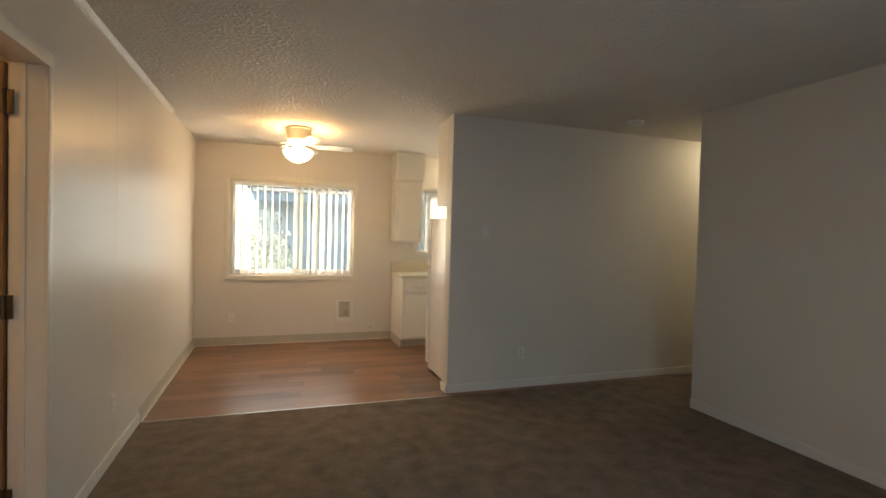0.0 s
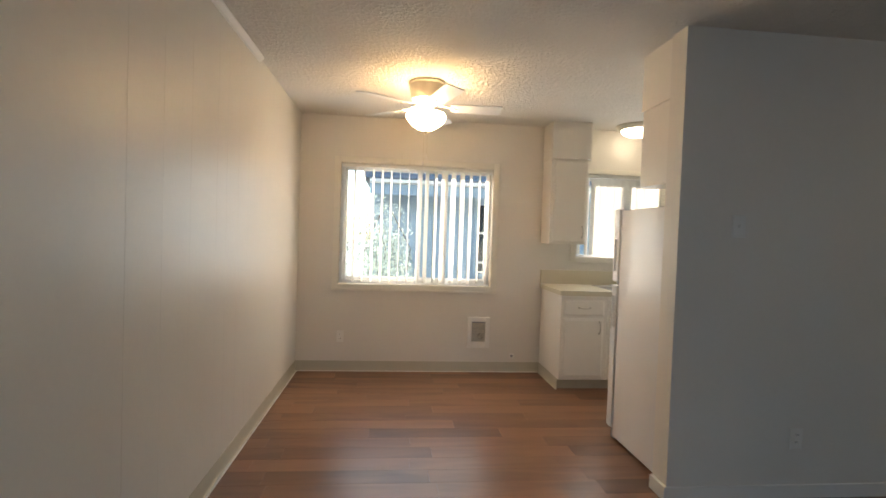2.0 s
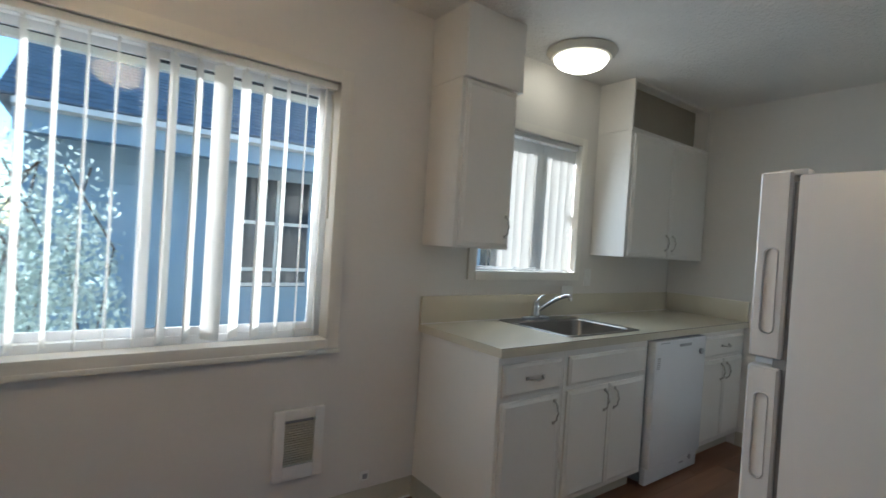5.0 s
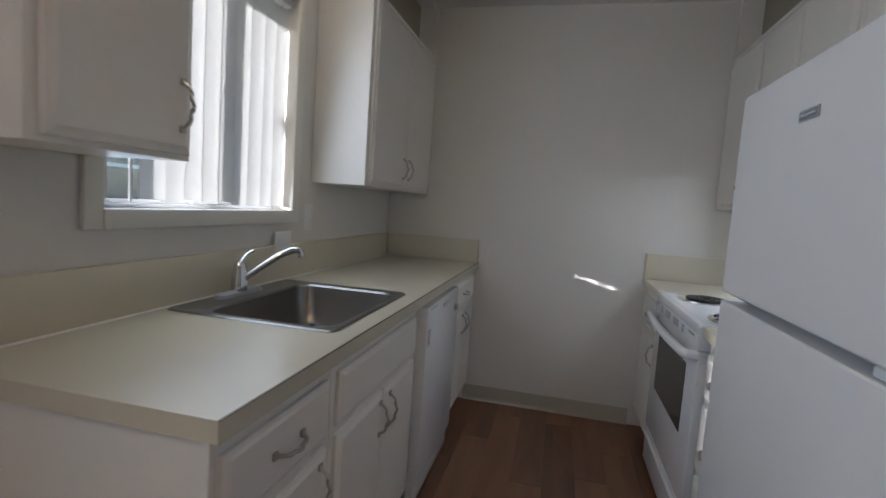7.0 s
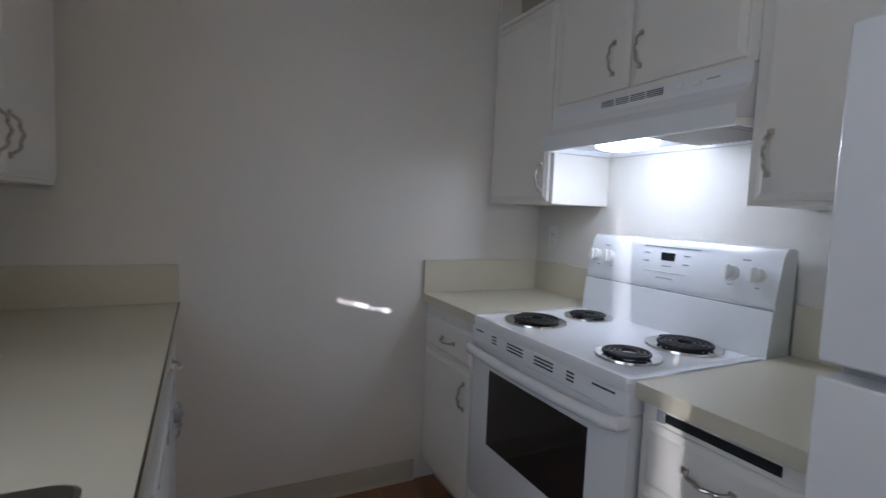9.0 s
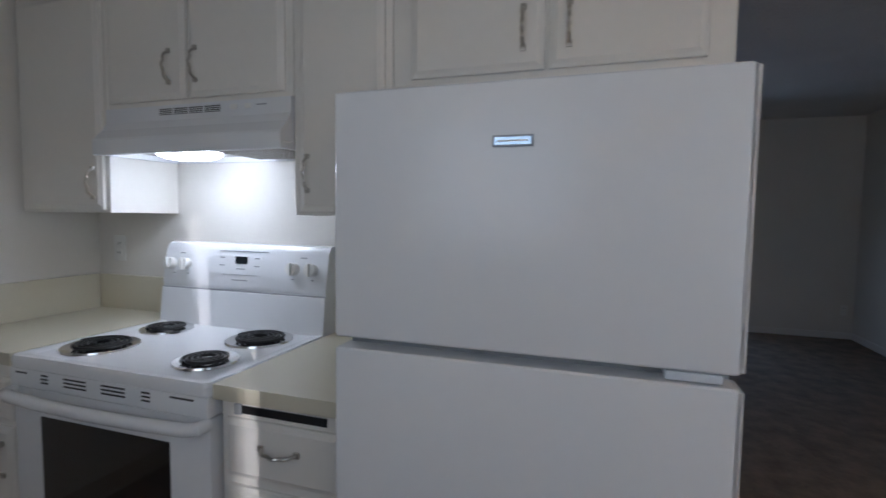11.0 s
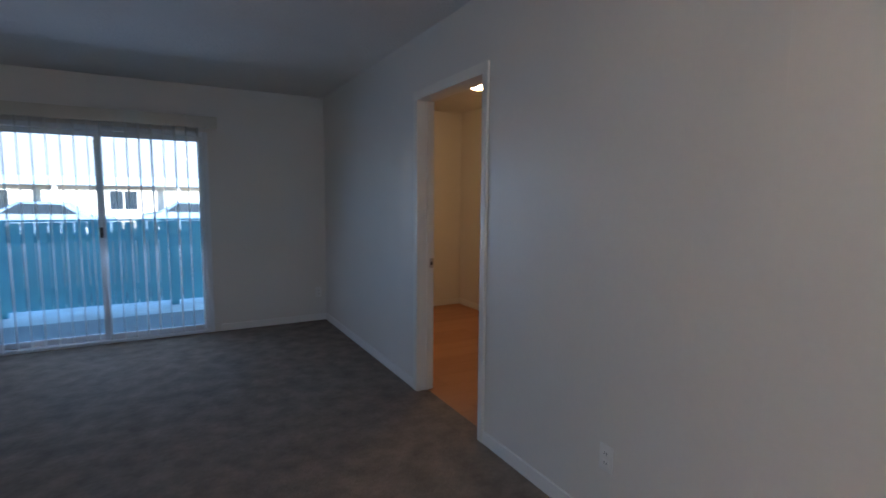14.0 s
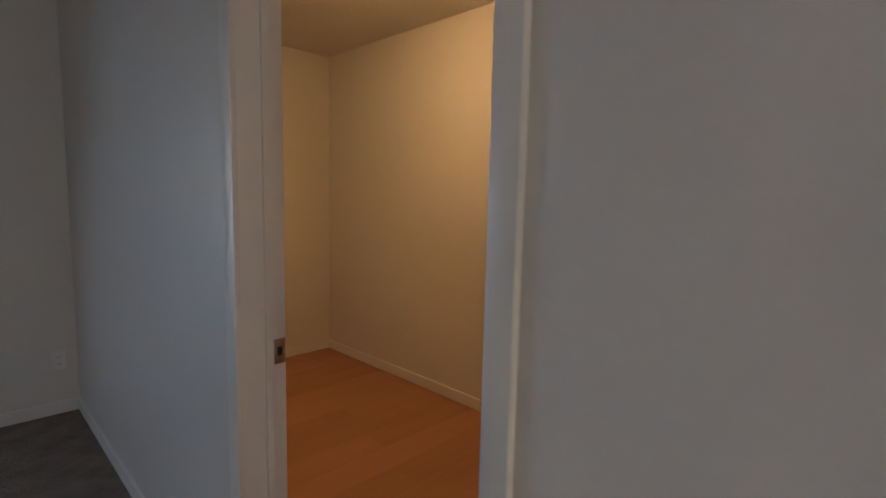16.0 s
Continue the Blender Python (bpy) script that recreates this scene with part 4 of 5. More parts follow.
pts = [(X1 - 0.016, 4.35, 0.806), (X1 - 0.022, 4.38, 0.804), (X1 - 0.05, 4.392, 0.802), (X1 - 0.20, 4.398, 0.799), (4.04, 4.40, 0.797), (X0 + 0.20, 4.398, 0.799), (X0 + 0.05, 4.392, 0.802), (X0 + 0.022, 4.38, 0.804), (X0 + 0.016, 4.35, 0.806)]
part("oven_handle", tube(bmesh.new(), pts, 0.0185, 14, 1.0), WHITE, od, "white bar handle")
dw2 = part("storage_drawer", B(X0 + 0.008, X1 - 0.008, 4.302, 4.348, 0.055, 0.222, bev=0.006), WHITE, st)
part("drawer_lip", B(X0 + 0.03, X1 - 0.03, 4.345, 4.362, 0.185, 0.205, bev=0.006), WHITE, dw2)
for x in (X0 + 0.06, X1 - 0.06):
    for y in (3.78, 4.22):
        part("foot", lathe(bmesh.new(), [(0.02, 0.0), (0.02, 0.02), (0.012, 0.035)], (x, y, 0.0), 10), BLACK, st)

# refrigerator
FX0, FX1, FB, FD, FF, FT = 2.482, 3.247, 3.74, 4.355, 4.432, 1.605
fr = thing("refrigerator", (2.80, 4.08, 0), "white top-freezer refrigerator with recessed edge grips", "refrigerator")
part("cabinet_body", B(FX0 + 0.006, FX1 - 0.006, FB, FD - 0.012, 0.02, FT - 0.012, bev=0.008), FRIDGE, fr)
part("door_gasket", B(FX0 + 0.02, FX1 - 0.02, FD - 0.012, FD, 0.07, FT - 0.03), GREYPLASTIC, fr, "grey door gasket", smooth=False)


def grip_door(name, z0, z1, gz0, gz1):
    """A slab door whose west edge carries a long oval finger recess."""
    bm = bmesh.new()
    m, w = (FD + FF) / 2, FF - FD
    ys = [FD, FF]
    r = 0.0155
    oval = []
    for k in range(17):
        a = math.pi * k / 16
        oval.append((m + r * math.cos(a), gz1 - r + r * math.sin(a)))
    for k in range(17):
        a = math.pi + math.pi * k / 16
        oval.append((m + r * math.cos(a), gz0 + r + r * math.sin(a)))
    e = 0.006
    rect = [(FF - e, z0 + e), (FF - e, z1 - e), (FD + e, z1 - e), (FD + e, z0 + e)]
    outer = [bm.verts.new((FX0, y, z)) for y, z in rect]
    lip = [bm.verts.new((FX0, m + (y - m) * 1.22, z + (0.004 if z > (gz0 + gz1) / 2 else -0.004))) for y, z in oval]
    edges = [bm.edges.new((a, b)) for ring in (outer, lip) for a, b in zip(ring, ring[1:] + ring[:1])]
    bmesh.ops.triangle_fill(bm, use_beauty=True, edges=edges)
    prev = lip
    for dx, s in ((-0.003, 1.12), (-0.003, 1.04), (0.0, 0.98), (0.018, 0.86), (0.022, 0.5)):
        cur = [bm.verts.new((FX0 + dx, m + (y - m) * s, (gz0 + gz1) / 2 + (z - (gz0 + gz1) / 2) * (1 - (1 - s) * 0.12))) for y, z in oval]
        for i in range(len(cur)):
            j = (i + 1) % len(cur)
            bm.faces.new((prev[i], prev[j], cur[j], cur[i]))
        prev = cur
    bm.faces.new(prev)
    a = outer
    mid = [bm.verts.new(p) for p in ((FX0 + e, FF, z0 + e), (FX0 + e, FF, z1 - e), (FX0 + e, FD, z1 - e), (FX0 + e, FD, z0 + e))]
    for i in range(4):
        j = (i + 1) % 4
        bm.faces.new((a[i], a[j], mid[j], mid[i]))
    box(bm, FX0 + e, FX1, FD, FF, z0, z1, bev=0.009, seg=3)
    return part(name, bm, FRIDGE, fr)


fz = grip_door("freezer_door", 1.096, FT, 1.165, 1.395)
fd = grip_door("fridge_door", 0.07, 1.074, 0.77, 1.0)
badge = part("badge", B(2.836, 2.912, FF, FF + 0.003, 1.482, 1.504, bev=0.001), GREYPLASTIC, fz, "small silver badge plate")
part("badge_face", B(2.840, 2.908, FF + 0.003, FF + 0.0042, 1.486, 1.50), BADGE, badge, smooth=False)
part("badge_bar", B(2.846, 2.902, FF + 0.0042, FF + 0.005, 1.4915, 1.4945), TRIM, badge, smooth=False)
part("middle_hinge", B(FX0 + 0.03, FX0 + 0.12, FD + 0.01, FF - 0.008, 1.077, 1.093, bev=0.003), ALUM, fr, "light metal hinge plate")
part("middle_rail", B(FX0 + 0.012, FX1 - 0.012, FD - 0.01, FD + 0.02, 1.072, 1.098), GREYPLASTIC, fr, smooth=False)
part("hinge_cover", B(FX0 + 0.012, FX0 + 0.06, FD - 0.03, FD + 0.035, FT - 0.012, FT + 0.004, bev=0.003), FRIDGE, fr, "white top hinge cover")
part("toe_grille", B(FX0 + 0.015, FX1 - 0.015, FD - 0.02, FD + 0.03, 0.0, 0.062, bev=0.003), GREYPLASTIC, fr)

# ---- lamps ----
FC = (1.14, 4.80)
fan = thing("ceiling_fan", (FC[0], FC[1], H), "cream hugger ceiling fan with five white blades, lamp lit", "ceiling fan")
part("motor_housing", lathe(bmesh.new(), [(0.135, H - 0.002), (0.142, H - 0.012), (0.142, H - 0.018), (0.134, H - 0.026), (0.124, H - 0.09), (0.112, H - 0.13), (0.085, H - 0.15)], (FC[0], FC[1], 0), 36), CREAMMETAL, fan)
part("switch_housing", lathe(bmesh.new(), [(0.085, H - 0.15), (0.078, H - 0.165), (0.062, H - 0.175), (0.055, H - 0.21), (0.05, H - 0.235), (0.03, H - 0.25)], (FC[0], FC[1], 0), 30), CREAMMETAL, fan)
bz = H - 0.235
bowl_bm = bmesh.new()
outer_bowl = [(0.142, bz), (0.148, bz - 0.012), (0.147, bz - 0.025), (0.135, bz - 0.055), (0.105, bz - 0.088), (0.06, bz - 0.115), (0.02, bz - 0.126)]
inner_bowl = [(r - 0.006, z + 0.004) for r, z in outer_bowl]
loft(bowl_bm, [[(FC[0] + r * (1 + 0.025 * math.cos(12 * a)) * math.cos(a), FC[1] + r * (1 + 0.025 * math.cos(12 * a)) * math.sin(a), z) for a in [2 * math.pi * i / 48 for i in range(48)]]
               for r, z in reversed(inner_bowl)] + [[(FC[0] + r * (1 + 0.025 * math.cos(12 * a)) * math.cos(a), FC[1] + r * (1 + 0.025 * math.cos(12 * a)) * math.sin(a), z) for a in [2 * math.pi * i / 48 for i in range(48)]] for r, z in outer_bowl])
bowl = part("lamp_bowl", bowl_bm, LENS_FAN, fan, "glowing scalloped glass bowl")
for k in range(2):
    bulb = bpy.data.lights.new("fan_bulb", "POINT")
    bulb.energy, bulb.color, bulb.shadow_soft_size = FAN_BULB, (1.0, 0.68, 0.38), 0.022
    new("fan_bulb", bulb).location = (FC[0] + (0.07 if k else -0.07), FC[1] - 0.02, bz + 0.002)
part("finial", lathe(bmesh.new(), [(0.02, bz - 0.124), (0.022, bz - 0.132), (0.012, bz - 0.142), (0.005, bz - 0.15)], (FC[0], FC[1], 0), 14), CREAMMETAL, bowl)
for k, ang in enumerate((-2.5, -74.5, -146.5, 141.5, 69.5)):
    a = radians(ang)
    dx, dy = math.cos(a), math.sin(a)
    zb = H - 0.185
    bm = bmesh.new()
    rings = []
    for r, w in ((0.185, 0.050), (0.22, 0.058), (0.36, 0.064), (0.50, 0.068), (0.552, 0.066), (0.565, 0.058)):
        pitch = -0.20
        ring = []
        for s, t in ((-1, -1), (1, -1), (1, 1), (-1, 1)):
            px, py = FC[0] + dx * r - dy * s * w, FC[1] + dy * r + dx * s * w
            ring.append((px, py, zb + s * w * pitch + t * 0.003))
        rings.append(ring)
    blade = part("blade", loft(bm, rings), BLADE, fan)
    arm = bmesh.new()
    tube(arm, [(FC[0] + dx * r, FC[1] + dy * r, zb + z) for r, z in ((0.09, 0.02), (0.13, 0.012), (0.17, 0.004), (0.23, -0.006))], 0.012, 8, 0.5)
    part("blade_bracket", arm, CREAMMETAL, blade)
for ox, oy, drop in ((0.012, -0.012, 0.165), (-0.014, -0.010, 0.215)):
    ch = part("pull_chain", tube(bmesh.new(), [(FC[0] + ox, FC[1] + oy, bz - 0.125), (FC[0] + ox, FC[1] + oy, bz - 0.14 - drop)], 0.0018, 6), CREAMMETAL, fan)
    part("pull", lathe(bmesh.new(), [(0.003, 0.0), (0.007, -0.012), (0.006, -0.03), (0.002, -0.036)], (FC[0] + ox, FC[1] + oy, bz - 0.14 - drop), 10), TRIM, ch)


def dome_lamp(x, y, r, lens, label, ring=CREAMMETAL):
    t = thing("ceiling_lamp", (x, y, H), label, "ceiling lamp")
    part("ring", lathe(bmesh.new(), [(r, H - 0.002), (r, H - 0.012), (r * 0.96, H - 0.022), (r * 0.90, H - 0.03), (r * 0.86, H - 0.042), (r * 0.78, H - 0.045)], (x, y, 0), 40), ring, t)
    part("dome", lathe(bmesh.new(), [(r * 0.78, H - 0.044), (r * 0.77, H - 0.058), (r * 0.66, H - 0.085), (r * 0.45, H - 0.105), (r * 0.2, H - 0.115), (0.005, H - 0.117)], (x, y, 0), 40), lens, t, "glowing white glass dome")
    return t


dome_lamp(3.28, 5.72, 0.2, LENS_DOME, "round flush ceiling lamp with cream ring, lit")
dome_lamp(-0.98, 0.34, 0.15, LENS_ROOM, "small round flush ceiling lamp glowing warm")
dome_lamp(5.55, 3.15, 0.15, LENS_HALL, "small round flush ceiling lamp in the hallway")

# ---- small fittings ----


def plate(name, label, face, u, z, axis, side, w=0.07, h=0.115, kind="outlet"):
    """A wall plate on the wall face; axis: the wall's own direction."""
    base = (u, face, z) if axis == "x" else (face, u, z)
    t = thing(name, base, label, kind)

    def bx(u0, u1, d0, d1, z0, z1, bev=0.0):
        lo, hi = sorted((face + side * d0, face + side * d1))
        return B(u + u0, u + u1, lo, hi, z + z0, z + z1, bev=bev) if axis == "x" else B(lo, hi, u + u0, u + u1, z + z0, z + z1, bev=bev)
    part("cover", bx(-w / 2, w / 2, 0.0, 0.006, -h / 2, h / 2, 0.003), PLASTIC, t)
    if kind == "outlet":
        for dz in (-0.02, 0.02):
            s = part("socket", bx(-0.017, 0.017, 0.006, 0.008, dz - 0.014, dz + 0.014, 0.001), PLASTIC, t)
            for du in (-0.006, 0.006):
                part("slot", bx(du - 0.0012, du + 0.0012, 0.008, 0.0084, dz - 0.004, dz + 0.006), BLACK, s)
    elif kind == "light switch":
        part("toggle", bx(-0.005, 0.005, 0.006, 0.017, -0.004, 0.012, 0.002), PLASTIC, t)
    elif kind == "jack":
        part("jack", bx(-0.012, 0.012, 0.006, 0.014, -0.012, 0.012, 0.003), GREYPLASTIC, t)
    return t


plate("wall_outlet", "cream duplex outlet on the panelled wall", 0.0002, 2.86, 0.35, "y", 1)
plate("wall_outlet", "cream duplex outlet below the dining window", 6.0, 0.43, 0.345, "x", -1)
plate("phone_jack", "small cream jack near the baseboard", 6.0, 2.17, 0.165, "x", -1, 0.05, 0.05, "jack")
plate("wall_switch", "cream light switch on the partition", PS, 2.76, 1.48, "x", -1, 0.075, 0.12, "light switch")
plate("wall_outlet", "cream outlet on the partition", PS, 3.16, 0.33, "x", -1)
plate("wall_outlet", "cream outlet on the wall beside the glass door", SY, 0.095, 0.33, "x", 1)
plate("wall_outlet", "cream outlet on the wall by the entry door", SY, 3.80, 0.41, "x", 1)
plate("wall_switch", "white switch plate beside the kitchen window", 6.0, 3.85, 1.175, "x", -1, 0.075, 0.12, "light switch")
plate("wall_outlet", "blank white wall plate behind the faucet", 5.98, 3.615, 1.08, "x", -1, 0.115, 0.075, "wall plate")
plate("wall_outlet", "white outlet above the stove-side counter", PN, 4.80, 1.19, "x", 1)

sm = thing("smoke_detector", (4.03, 3.1, H), "white round smoke detector on the ceiling", "smoke detector")
part("base", lathe(bmesh.new(), [(0.07, H), (0.07, H - 0.015), (0.062, H - 0.03), (0.03, H - 0.036)], (4.03, 3.1, 0), 24), PLASTIC, sm)

# wall heater below the window
hx0, hx1, hz0, hz1 = 1.70, 1.93, 0.244, 0.56
ht = thing("wall_heater", ((hx0 + hx1) / 2, 6.0, hz0), "white recessed wall heater with a louvred grille", "wall heater")
bm = bmesh.new()
b2 = 0.045
for p in ((hx0, hx0 + b2, hz0, hz1), (hx1 - b2, hx1, hz0, hz1), (hx0 + b2, hx1 - b2, hz1 - b2, hz1), (hx0 + b2, hx1 - b2, hz0, hz0 + b2 + 0.02)):
    box(bm, p[0], p[1], 5.975, 5.999, p[2], p[3], bev=0.004)
part("frame", bm, TRIM, ht)
part("back", B(hx0 + b2, hx1 - b2, 5.994, 5.999, hz0 + b2, hz1 - b2), GREYPLASTIC, ht, "dark interior", smooth=False)
for k in range(17):
    z = hz0 + b2 + 0.024 + k * 0.0112
    part("louvre", B(hx0 + b2, hx1 - b2, 5.979, 5.992, z, z + 0.005), CREAMMETAL, ht, smooth=False)
part("motor", tube(bmesh.new(), [(1.84, 5.994, 0.37), (1.84, 5.9925, 0.37)], 0.035, 18), BLACK, ht)

# ---- outdoors ----
ground = solid("ground", B(-60, 60, -90, 90, -0.35, -0.20), ASPHALT, "dark asphalt and bare ground around the buildings", "ground")
solid("patio_slab", B(-0.5, 4.9, -2.68, SY - 0.15, -0.20, -0.03, bev=0.01), CONCRETE, "grey concrete patio slab", "patio")
solid("gravel_strip", B(-0.5, 4.9, -3.9, -2.685, -0.20, -0.045), SUNLIT_GRAVEL, "gravel strip along the patio, sunlight put into its pale colour", "gravel")
fence = thing("patio_fence", (2.2, -3.2, -0.12), "board patio fence with the daylight's blue cast in its colour", "fence")
for k in range(42):
    x = -0.45 + k * 0.127
    part("board", B(x, x + 0.118, -3.21, -3.19, 0.035, 1.095 + rng.uniform(-0.004, 0.004), bev=0.002), FENCE, fence, smooth=False)
for z in (0.2, 0.85):
    part("rail", B(-0.45, 4.9, -3.25, -3.211, z, z + 0.09), FENCE, fence, smooth=False)
part("cap_rail", B(-0.45, 4.9, -3.23, -3.17, 1.10, 1.125, bev=0.003), FENCE, fence, smooth=False)
for x in (-0.4, 1.5, 3.3, 4.8):
    part("post", B(x, x + 0.09, -3.34, -3.251, -0.2, 1.09), FENCE, fence, smooth=False)

# long low building across the parking lot
lb = thing("apartment_building", (2.0, -26, -0.2), "long low pale stucco building with a grey pitched roof", "building")
part("wall", B(-16, 20, -36, -25, -0.2, 2.6), STUCCO, lb, smooth=False)
part("fascia", B(-16.5, 20.5, -24.3, -24.1, 1.93, 2.33), SIDING, lb, "grey fascia board", smooth=False)
part("roof", loft(bmesh.new(), [[(x, -24.2, 2.32), (x, -30.5, 6.6), (x, -36.8, 2.32)] for x in (-16.5, 20.5)]), PALEROOF, lb, smooth=False)
part("soffit", B(-16.4, 20.4, -25.0, -24.3, 1.95, 2.0), STUCCO, lb, smooth=False)
for x in (-10, -4.2, -1.6, 3.0, 8.0, 12.5):
    w = part("window", B(x, x + 1.3, -25.02, -24.95, 0.7, 1.75), TRIM, lb, smooth=False)
    part("pane", B(x + 0.07, x + 0.62, -24.96, -24.94, 0.77, 1.68), DARKGLASS, w, smooth=False)
    part("pane", B(x + 0.68, x + 1.23, -24.96, -24.94, 0.77, 1.68), DARKGLASS, w, smooth=False)
for x in (-6.5, 1.2, 6.2):
    part("post", B(x, x + 0.15, -24.45, -24.3, -0.2, 1.95), TRIM, lb, smooth=False)


def car(x, y, paint, label):
    c = thing("parked_car", (x, y, -0.2), label, "car", "parked cars")
    prof = [(-2.1, 0.28), (-2.15, 0.62), (-1.95, 0.80), (-1.15, 0.92), (-0.55, 1.38), (0.75, 1.42), (1.45, 0.98), (2.05, 0.90), (2.15, 0.60), (2.1, 0.28)]
    rings = []
    for dy, s in ((-0.86, 0.94), (-0.80, 1.0), (0.80, 1.0), (0.86, 0.94)):
        rings.append([(x + px, y + dy, -0.2 + 0.28 + (pz - 0.28) * s) for px, pz in prof])
    body = part("body", loft(bmesh.new(), rings), paint, c)
    part("side_window", loft(bmesh.new(), [[(x + px, y + d, -0.2 + pz) for px, pz in ((-1.0, 0.95), (-0.5, 1.30), (0.7, 1.34), (1.25, 0.98))] for d in (0.862, 0.868)]), DARKGLASS, c, smooth=False)
    for px in (-1.35, 1.3):
        for dy in (-0.80, 0.80):
            wh = part("wheel", tube(bmesh.new(), [(x + px, y + dy - 0.1, 0.12), (x + px, y + dy + 0.1, 0.12)], 0.31, 20), BLACK, c)
            part("rim", tube(bmesh.new(), [(x + px, y + dy - 0.105, 0.12), (x + px, y + dy + 0.105, 0.12)], 0.19, 16), ALUM, wh)


car(5.6, -19.0, CARPAINT, "blue-grey parked car beyond the fence")
car(0.6, -20.0, CARPAINT, "blue parked car beyond the fence")

# neighbouring house beyond the dining and kitchen windows
nh = thing("neighbour_house", (5.0, 10.5, -0.2), "grey sided house with a shingle roof, blue of the shade in its colour", "house")
NX0, NX1, NY = 0.55, 14.0, 9.2
part("wall", B(NX0 + 0.03, NX1 - 0.3, NY, 15.0, -0.2, 2.3), SIDING, nh, smooth=False)
for k in range(13):
    z = -0.1 + k * 0.18
    part("siding_board", loft(bmesh.new(), [[(x, NY - 0.002, z), (x, NY - 0.022, z), (x, NY - 0.008, z + 0.18), (x, NY - 0.002, z + 0.18)] for x in (NX0 + 0.03, NX1 - 0.3)]), SIDING, nh, smooth=False)
part("gutter", loft(bmesh.new(), [[(x, 8.52, 2.20), (x, 8.52, 2.155), (x, 8.60, 2.14), (x, 8.62, 2.20)] for x in (NX0, NX1)]), TRIM, nh, "white gutter", smooth=False)
part("fascia", B(NX0, NX1, 8.622, 8.66, 1.98, 2.2), SIDING, nh, smooth=False)
part("soffit", B(NX0, NX1, 8.66, NY, 2.03, 2.06), SIDING, nh, smooth=False)
part("roof", loft(bmesh.new(), [[(x, 8.56, 2.21), (x, 12.2, 3.9), (x, 15.6, 2.3)] for x in (NX0 - 0.1, NX1 + 0.1)]), SHINGLE, nh, smooth=False)
for k in range(16):
    y = 8.56 + k * 0.14
    z = 2.225 + (y - 8.56) * 0.464
    part("shingle_course", loft(bmesh.new(), [[(x, y, z - 0.008), (x, y, z + 0.006), (x, y + 0.15, z + 0.15 * 0.464 - 0.002)] for x in (NX0 - 0.1, NX1 + 0.1)]), SHINGLE, nh, smooth=False)
for x0, x1 in ((2.32, 3.02), (5.6, 6.5)):
    w = part("window", B(x0 - 0.06, x1 + 0.06, NY - 0.05, NY - 0.018, 0.70, 1.95), SIDING, nh, smooth=False)
    part("pane", B(x0, x1, NY - 0.055, NY - 0.049, 0.76, 1.9), DARKGLASS, w, smooth=False)
    for z in (0.77, 0.93, 1.42):
        part("muntin", B(x0, x1, NY - 0.07, NY - 0.055, z, z + 0.035), TRIM, w, smooth=False)
    part("mullion", B((x0 + x1) / 2 - 0.015, (x0 + x1) / 2 + 0.015, NY - 0.07, NY - 0.055, 0.76, 1.9), TRIM, w, smooth=False)
# eave of the own roof over the windows
part_eave = thing("roof_eave", (2.5, 6.4, H), "dark boarded roof eave with a thin white gutter", "eave", kind="structure")
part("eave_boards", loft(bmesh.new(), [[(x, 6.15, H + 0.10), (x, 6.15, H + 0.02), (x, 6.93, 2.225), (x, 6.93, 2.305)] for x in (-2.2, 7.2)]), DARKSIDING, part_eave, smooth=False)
part("gutter", B(-2.2, 7.2, 6.932, 6.99, 2.19, 2.25), TRIM, part_eave, smooth=False)


def leaf_cloud(bm, c, rx, ry, rz, n, size, r):
    for _ in range(n):
        while True:
            p = Vector((r.uniform(-1, 1), r.uniform(-1, 1), r.uniform(-1, 1)))
            if p.length < 1:
                break
        q = Vector(c) + Vector((p.x * rx, p.y * ry, p.z * rz))
        m = Euler((r.uniform(0, 6.3), r.uniform(0, 6.3), r.uniform(0, 6.3))).to_matrix()
        s = size * r.uniform(0.6, 1.3)
        vs = [bm.verts.new(q + m @ Vector(v) * s) for v in ((-1, 0, 0), (0, -0.45, 0.1), (1, 0, 0), (0, 0.45, 0.1))]
        bm.faces.new(vs)


r2 = random.Random(11)
sh = thing("shrub", (0.76, 7.3, -0.2), "sparse small-leaved shrub outside the dining window", "shrub")
bm = bmesh.new()
for k in range(9):
    x = 0.76 + r2.uniform(-0.3, 0.3)
    tube(bm, [(0.76 + r2.uniform(-0.08, 0.08), 7.3, -0.2), (x, 7.3 + r2.uniform(-0.1, 0.1), 0.5), (x + r2.uniform(-0.2, 0.2), 7.3 + r2.uniform(-0.2, 0.2), 1.2), (x + r2.uniform(-0.3, 0.3), 7.3, 1.65)], 0.006, 5)
part("stems", bm, BARK, sh)
bm = bmesh.new()
leaf_cloud(bm, (0.74, 7.3, 0.72), 0.50, 0.32, 0.78, 5200, 0.024, r2)
leaf_cloud(bm, (0.72, 7.3, 1.25), 0.48, 0.32, 0.60, 1700, 0.02, r2)
part("crown", bm, SHRUBLEAF, sh, "small leaves, coloured pale for the sun's glints on them")


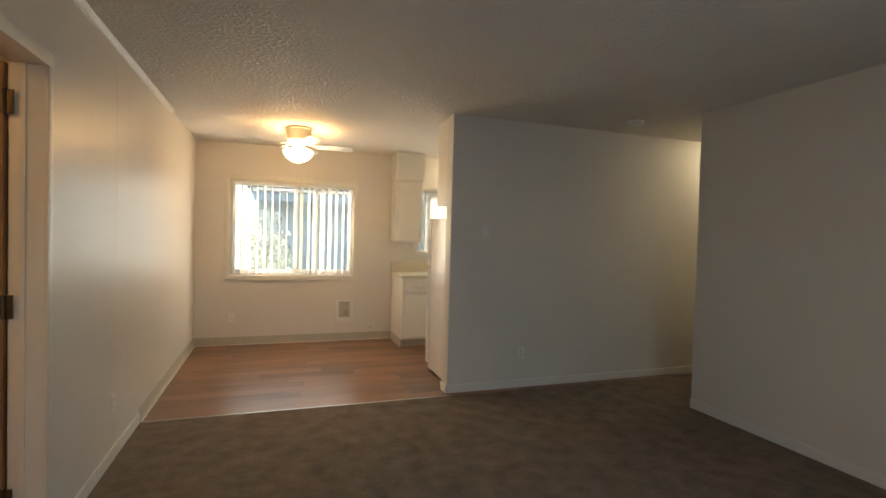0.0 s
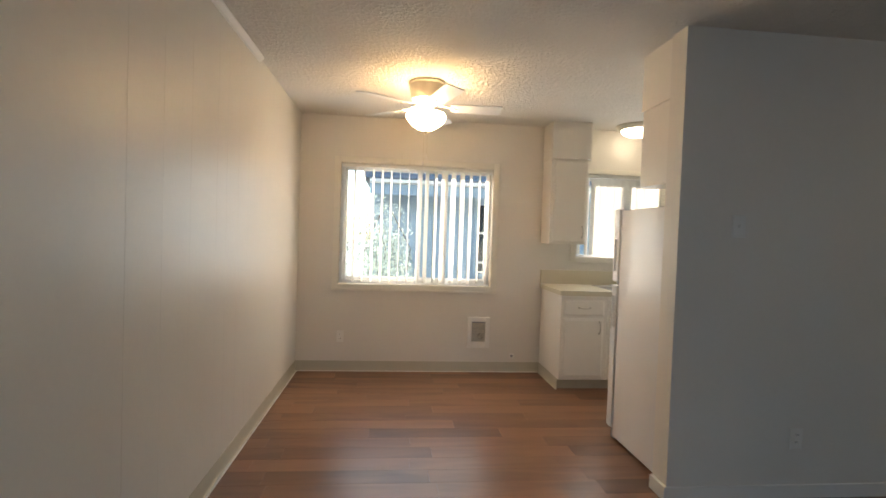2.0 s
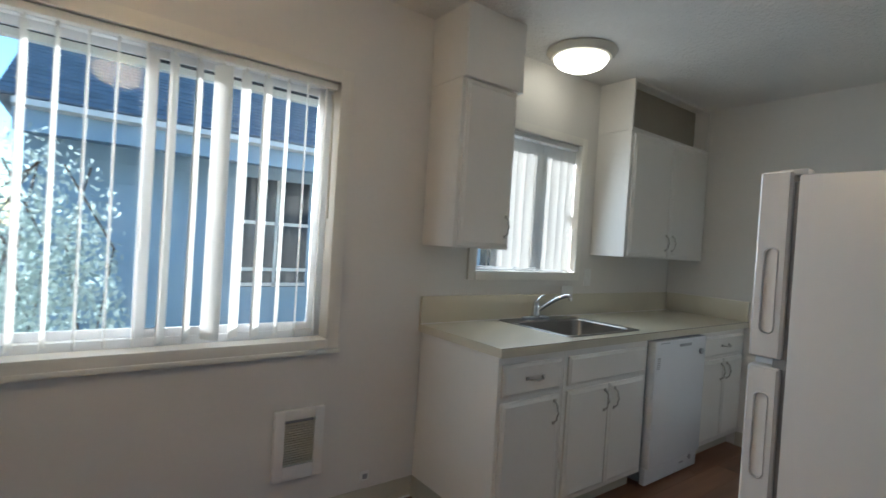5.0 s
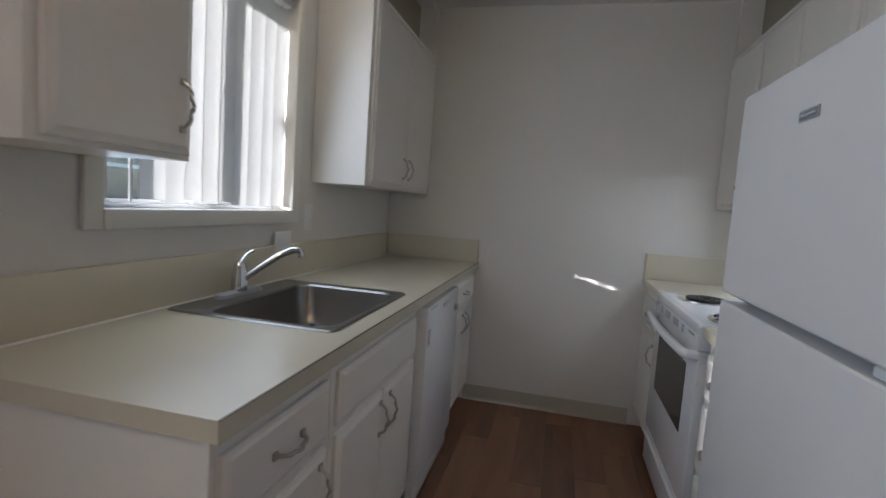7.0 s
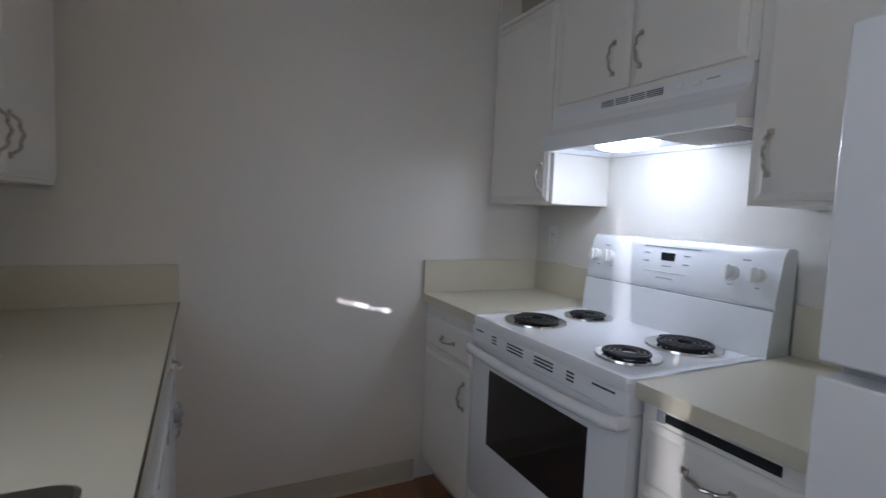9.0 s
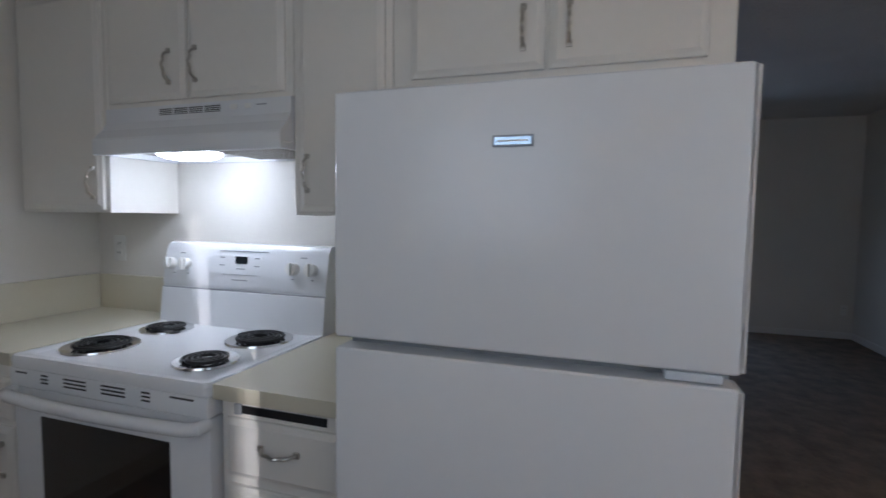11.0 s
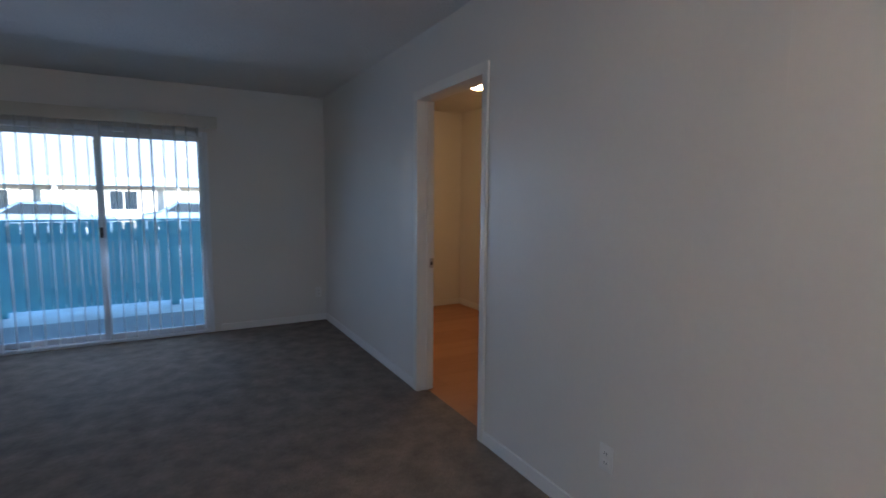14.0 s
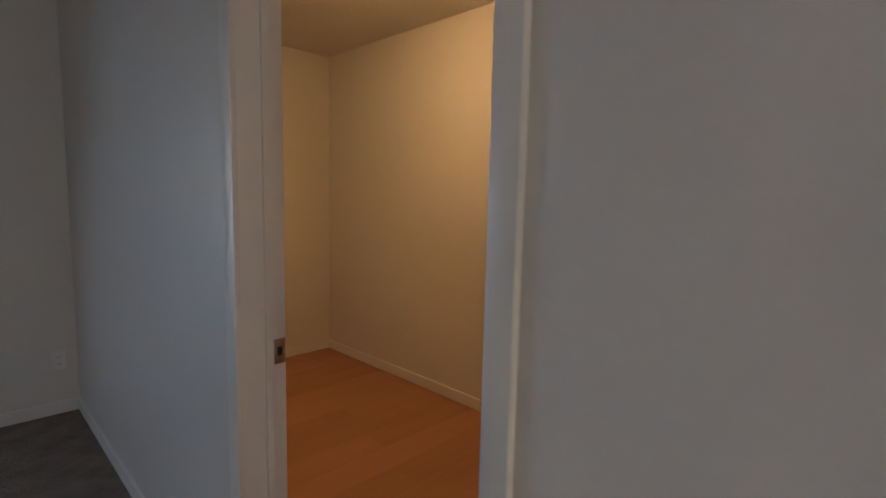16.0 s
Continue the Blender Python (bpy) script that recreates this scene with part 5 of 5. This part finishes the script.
def tree(x, y, h, s, seed):
    r = random.Random(seed)
    t = thing("tree", (x, y, -0.2), "leafy broad tree behind the far building", "tree", "trees behind the building")
    bm = bmesh.new()
    n = 10
    loft(bm, [[(x + q * math.cos(6.283 * i / n), y + q * math.sin(6.283 * i / n), z) for i in range(n)] for q, z in ((0.35, -0.2), (0.26, 1.2), (0.2, h * 0.5), (0.06, h * 0.85))])
    for k in range(7):
        a = 6.283 * k / 7
        tube(bm, [(x, y, h * 0.4), (x + s * 0.4 * math.cos(a), y + s * 0.4 * math.sin(a), h * 0.6), (x + s * 0.75 * math.cos(a), y + s * 0.75 * math.sin(a), h * 0.75)], 0.07, 5)
    part("trunk", bm, BARK, t)
    bm = bmesh.new()
    for k in range(22):
        a, q = r.uniform(0, 6.283), s * math.sqrt(r.random())
        leaf_cloud(bm, (x + q * math.cos(a), y + q * math.sin(a), h * r.uniform(0.5, 1.0)), s * 0.33, s * 0.33, h * 0.11, 130, 0.16, r)
    part("crown", bm, LEAF, t)


for k, x in enumerate((-12, -5.5, 0.5, 6.5, 13)):
    tree(x, -42 - 2 * (k % 2), 8.5 + (k % 3), 3.6, 20 + k)

# ---- wall panels and floor planks ----
y = 2.9
panels = random.Random(3)
while y < 5.98:
    w = min(panels.choice((0.20, 0.27, 0.33, 0.15)), 5.99 - y)
    if w > 0.02:
        part("panel", B(-0.001, 0.0006, y, y + w - 0.0008, 0.101, H - 0.037), PANEL, wall_west, smooth=False)
    y += w
plank_cache = {}


def planks(floor, material, x0, x1, y0, y1, width, length, seed, top):
    r = random.Random(seed)
    y = y0
    while y < y1 - 0.01:
        w = min(width, y1 - y)
        x = x0 - r.uniform(0.1, length - 0.1)
        while x < x1:
            a, b = max(x, x0), min(x + length, x1)
            if b - a > 0.02:
                key = (material.name, round(b - a, 3), round(w, 3))
                if key not in plank_cache:
                    bm = bmesh.new()
                    e = 0.0006
                    L, W = (b - a) / 2 - 0.0003, w / 2 - 0.0003
                    loft(bm, [[(sx * (L - i), sy * (W - i), z) for sx, sy in ((-1, -1), (1, -1), (1, 1), (-1, 1))] for i, z in ((0, -0.004), (0, -0.0006), (e, 0.0))])
                    plank_cache[key] = to_mesh("plank", bm, material)
                p = new("plank", plank_cache[key])
                p.parent = floor
                p.location = ((a + b) / 2, y + w / 2, top)
            x += length
        y += width


planks(floor_kitchen, VINYL, 0.0, EX, 3.475, 6.0, 0.152, 0.92, 5, 0.0)
planks(floor_room, LAMINATE, -1.83, -0.077, -1.39, 2.33, 0.19, 1.2, 6, -0.002)
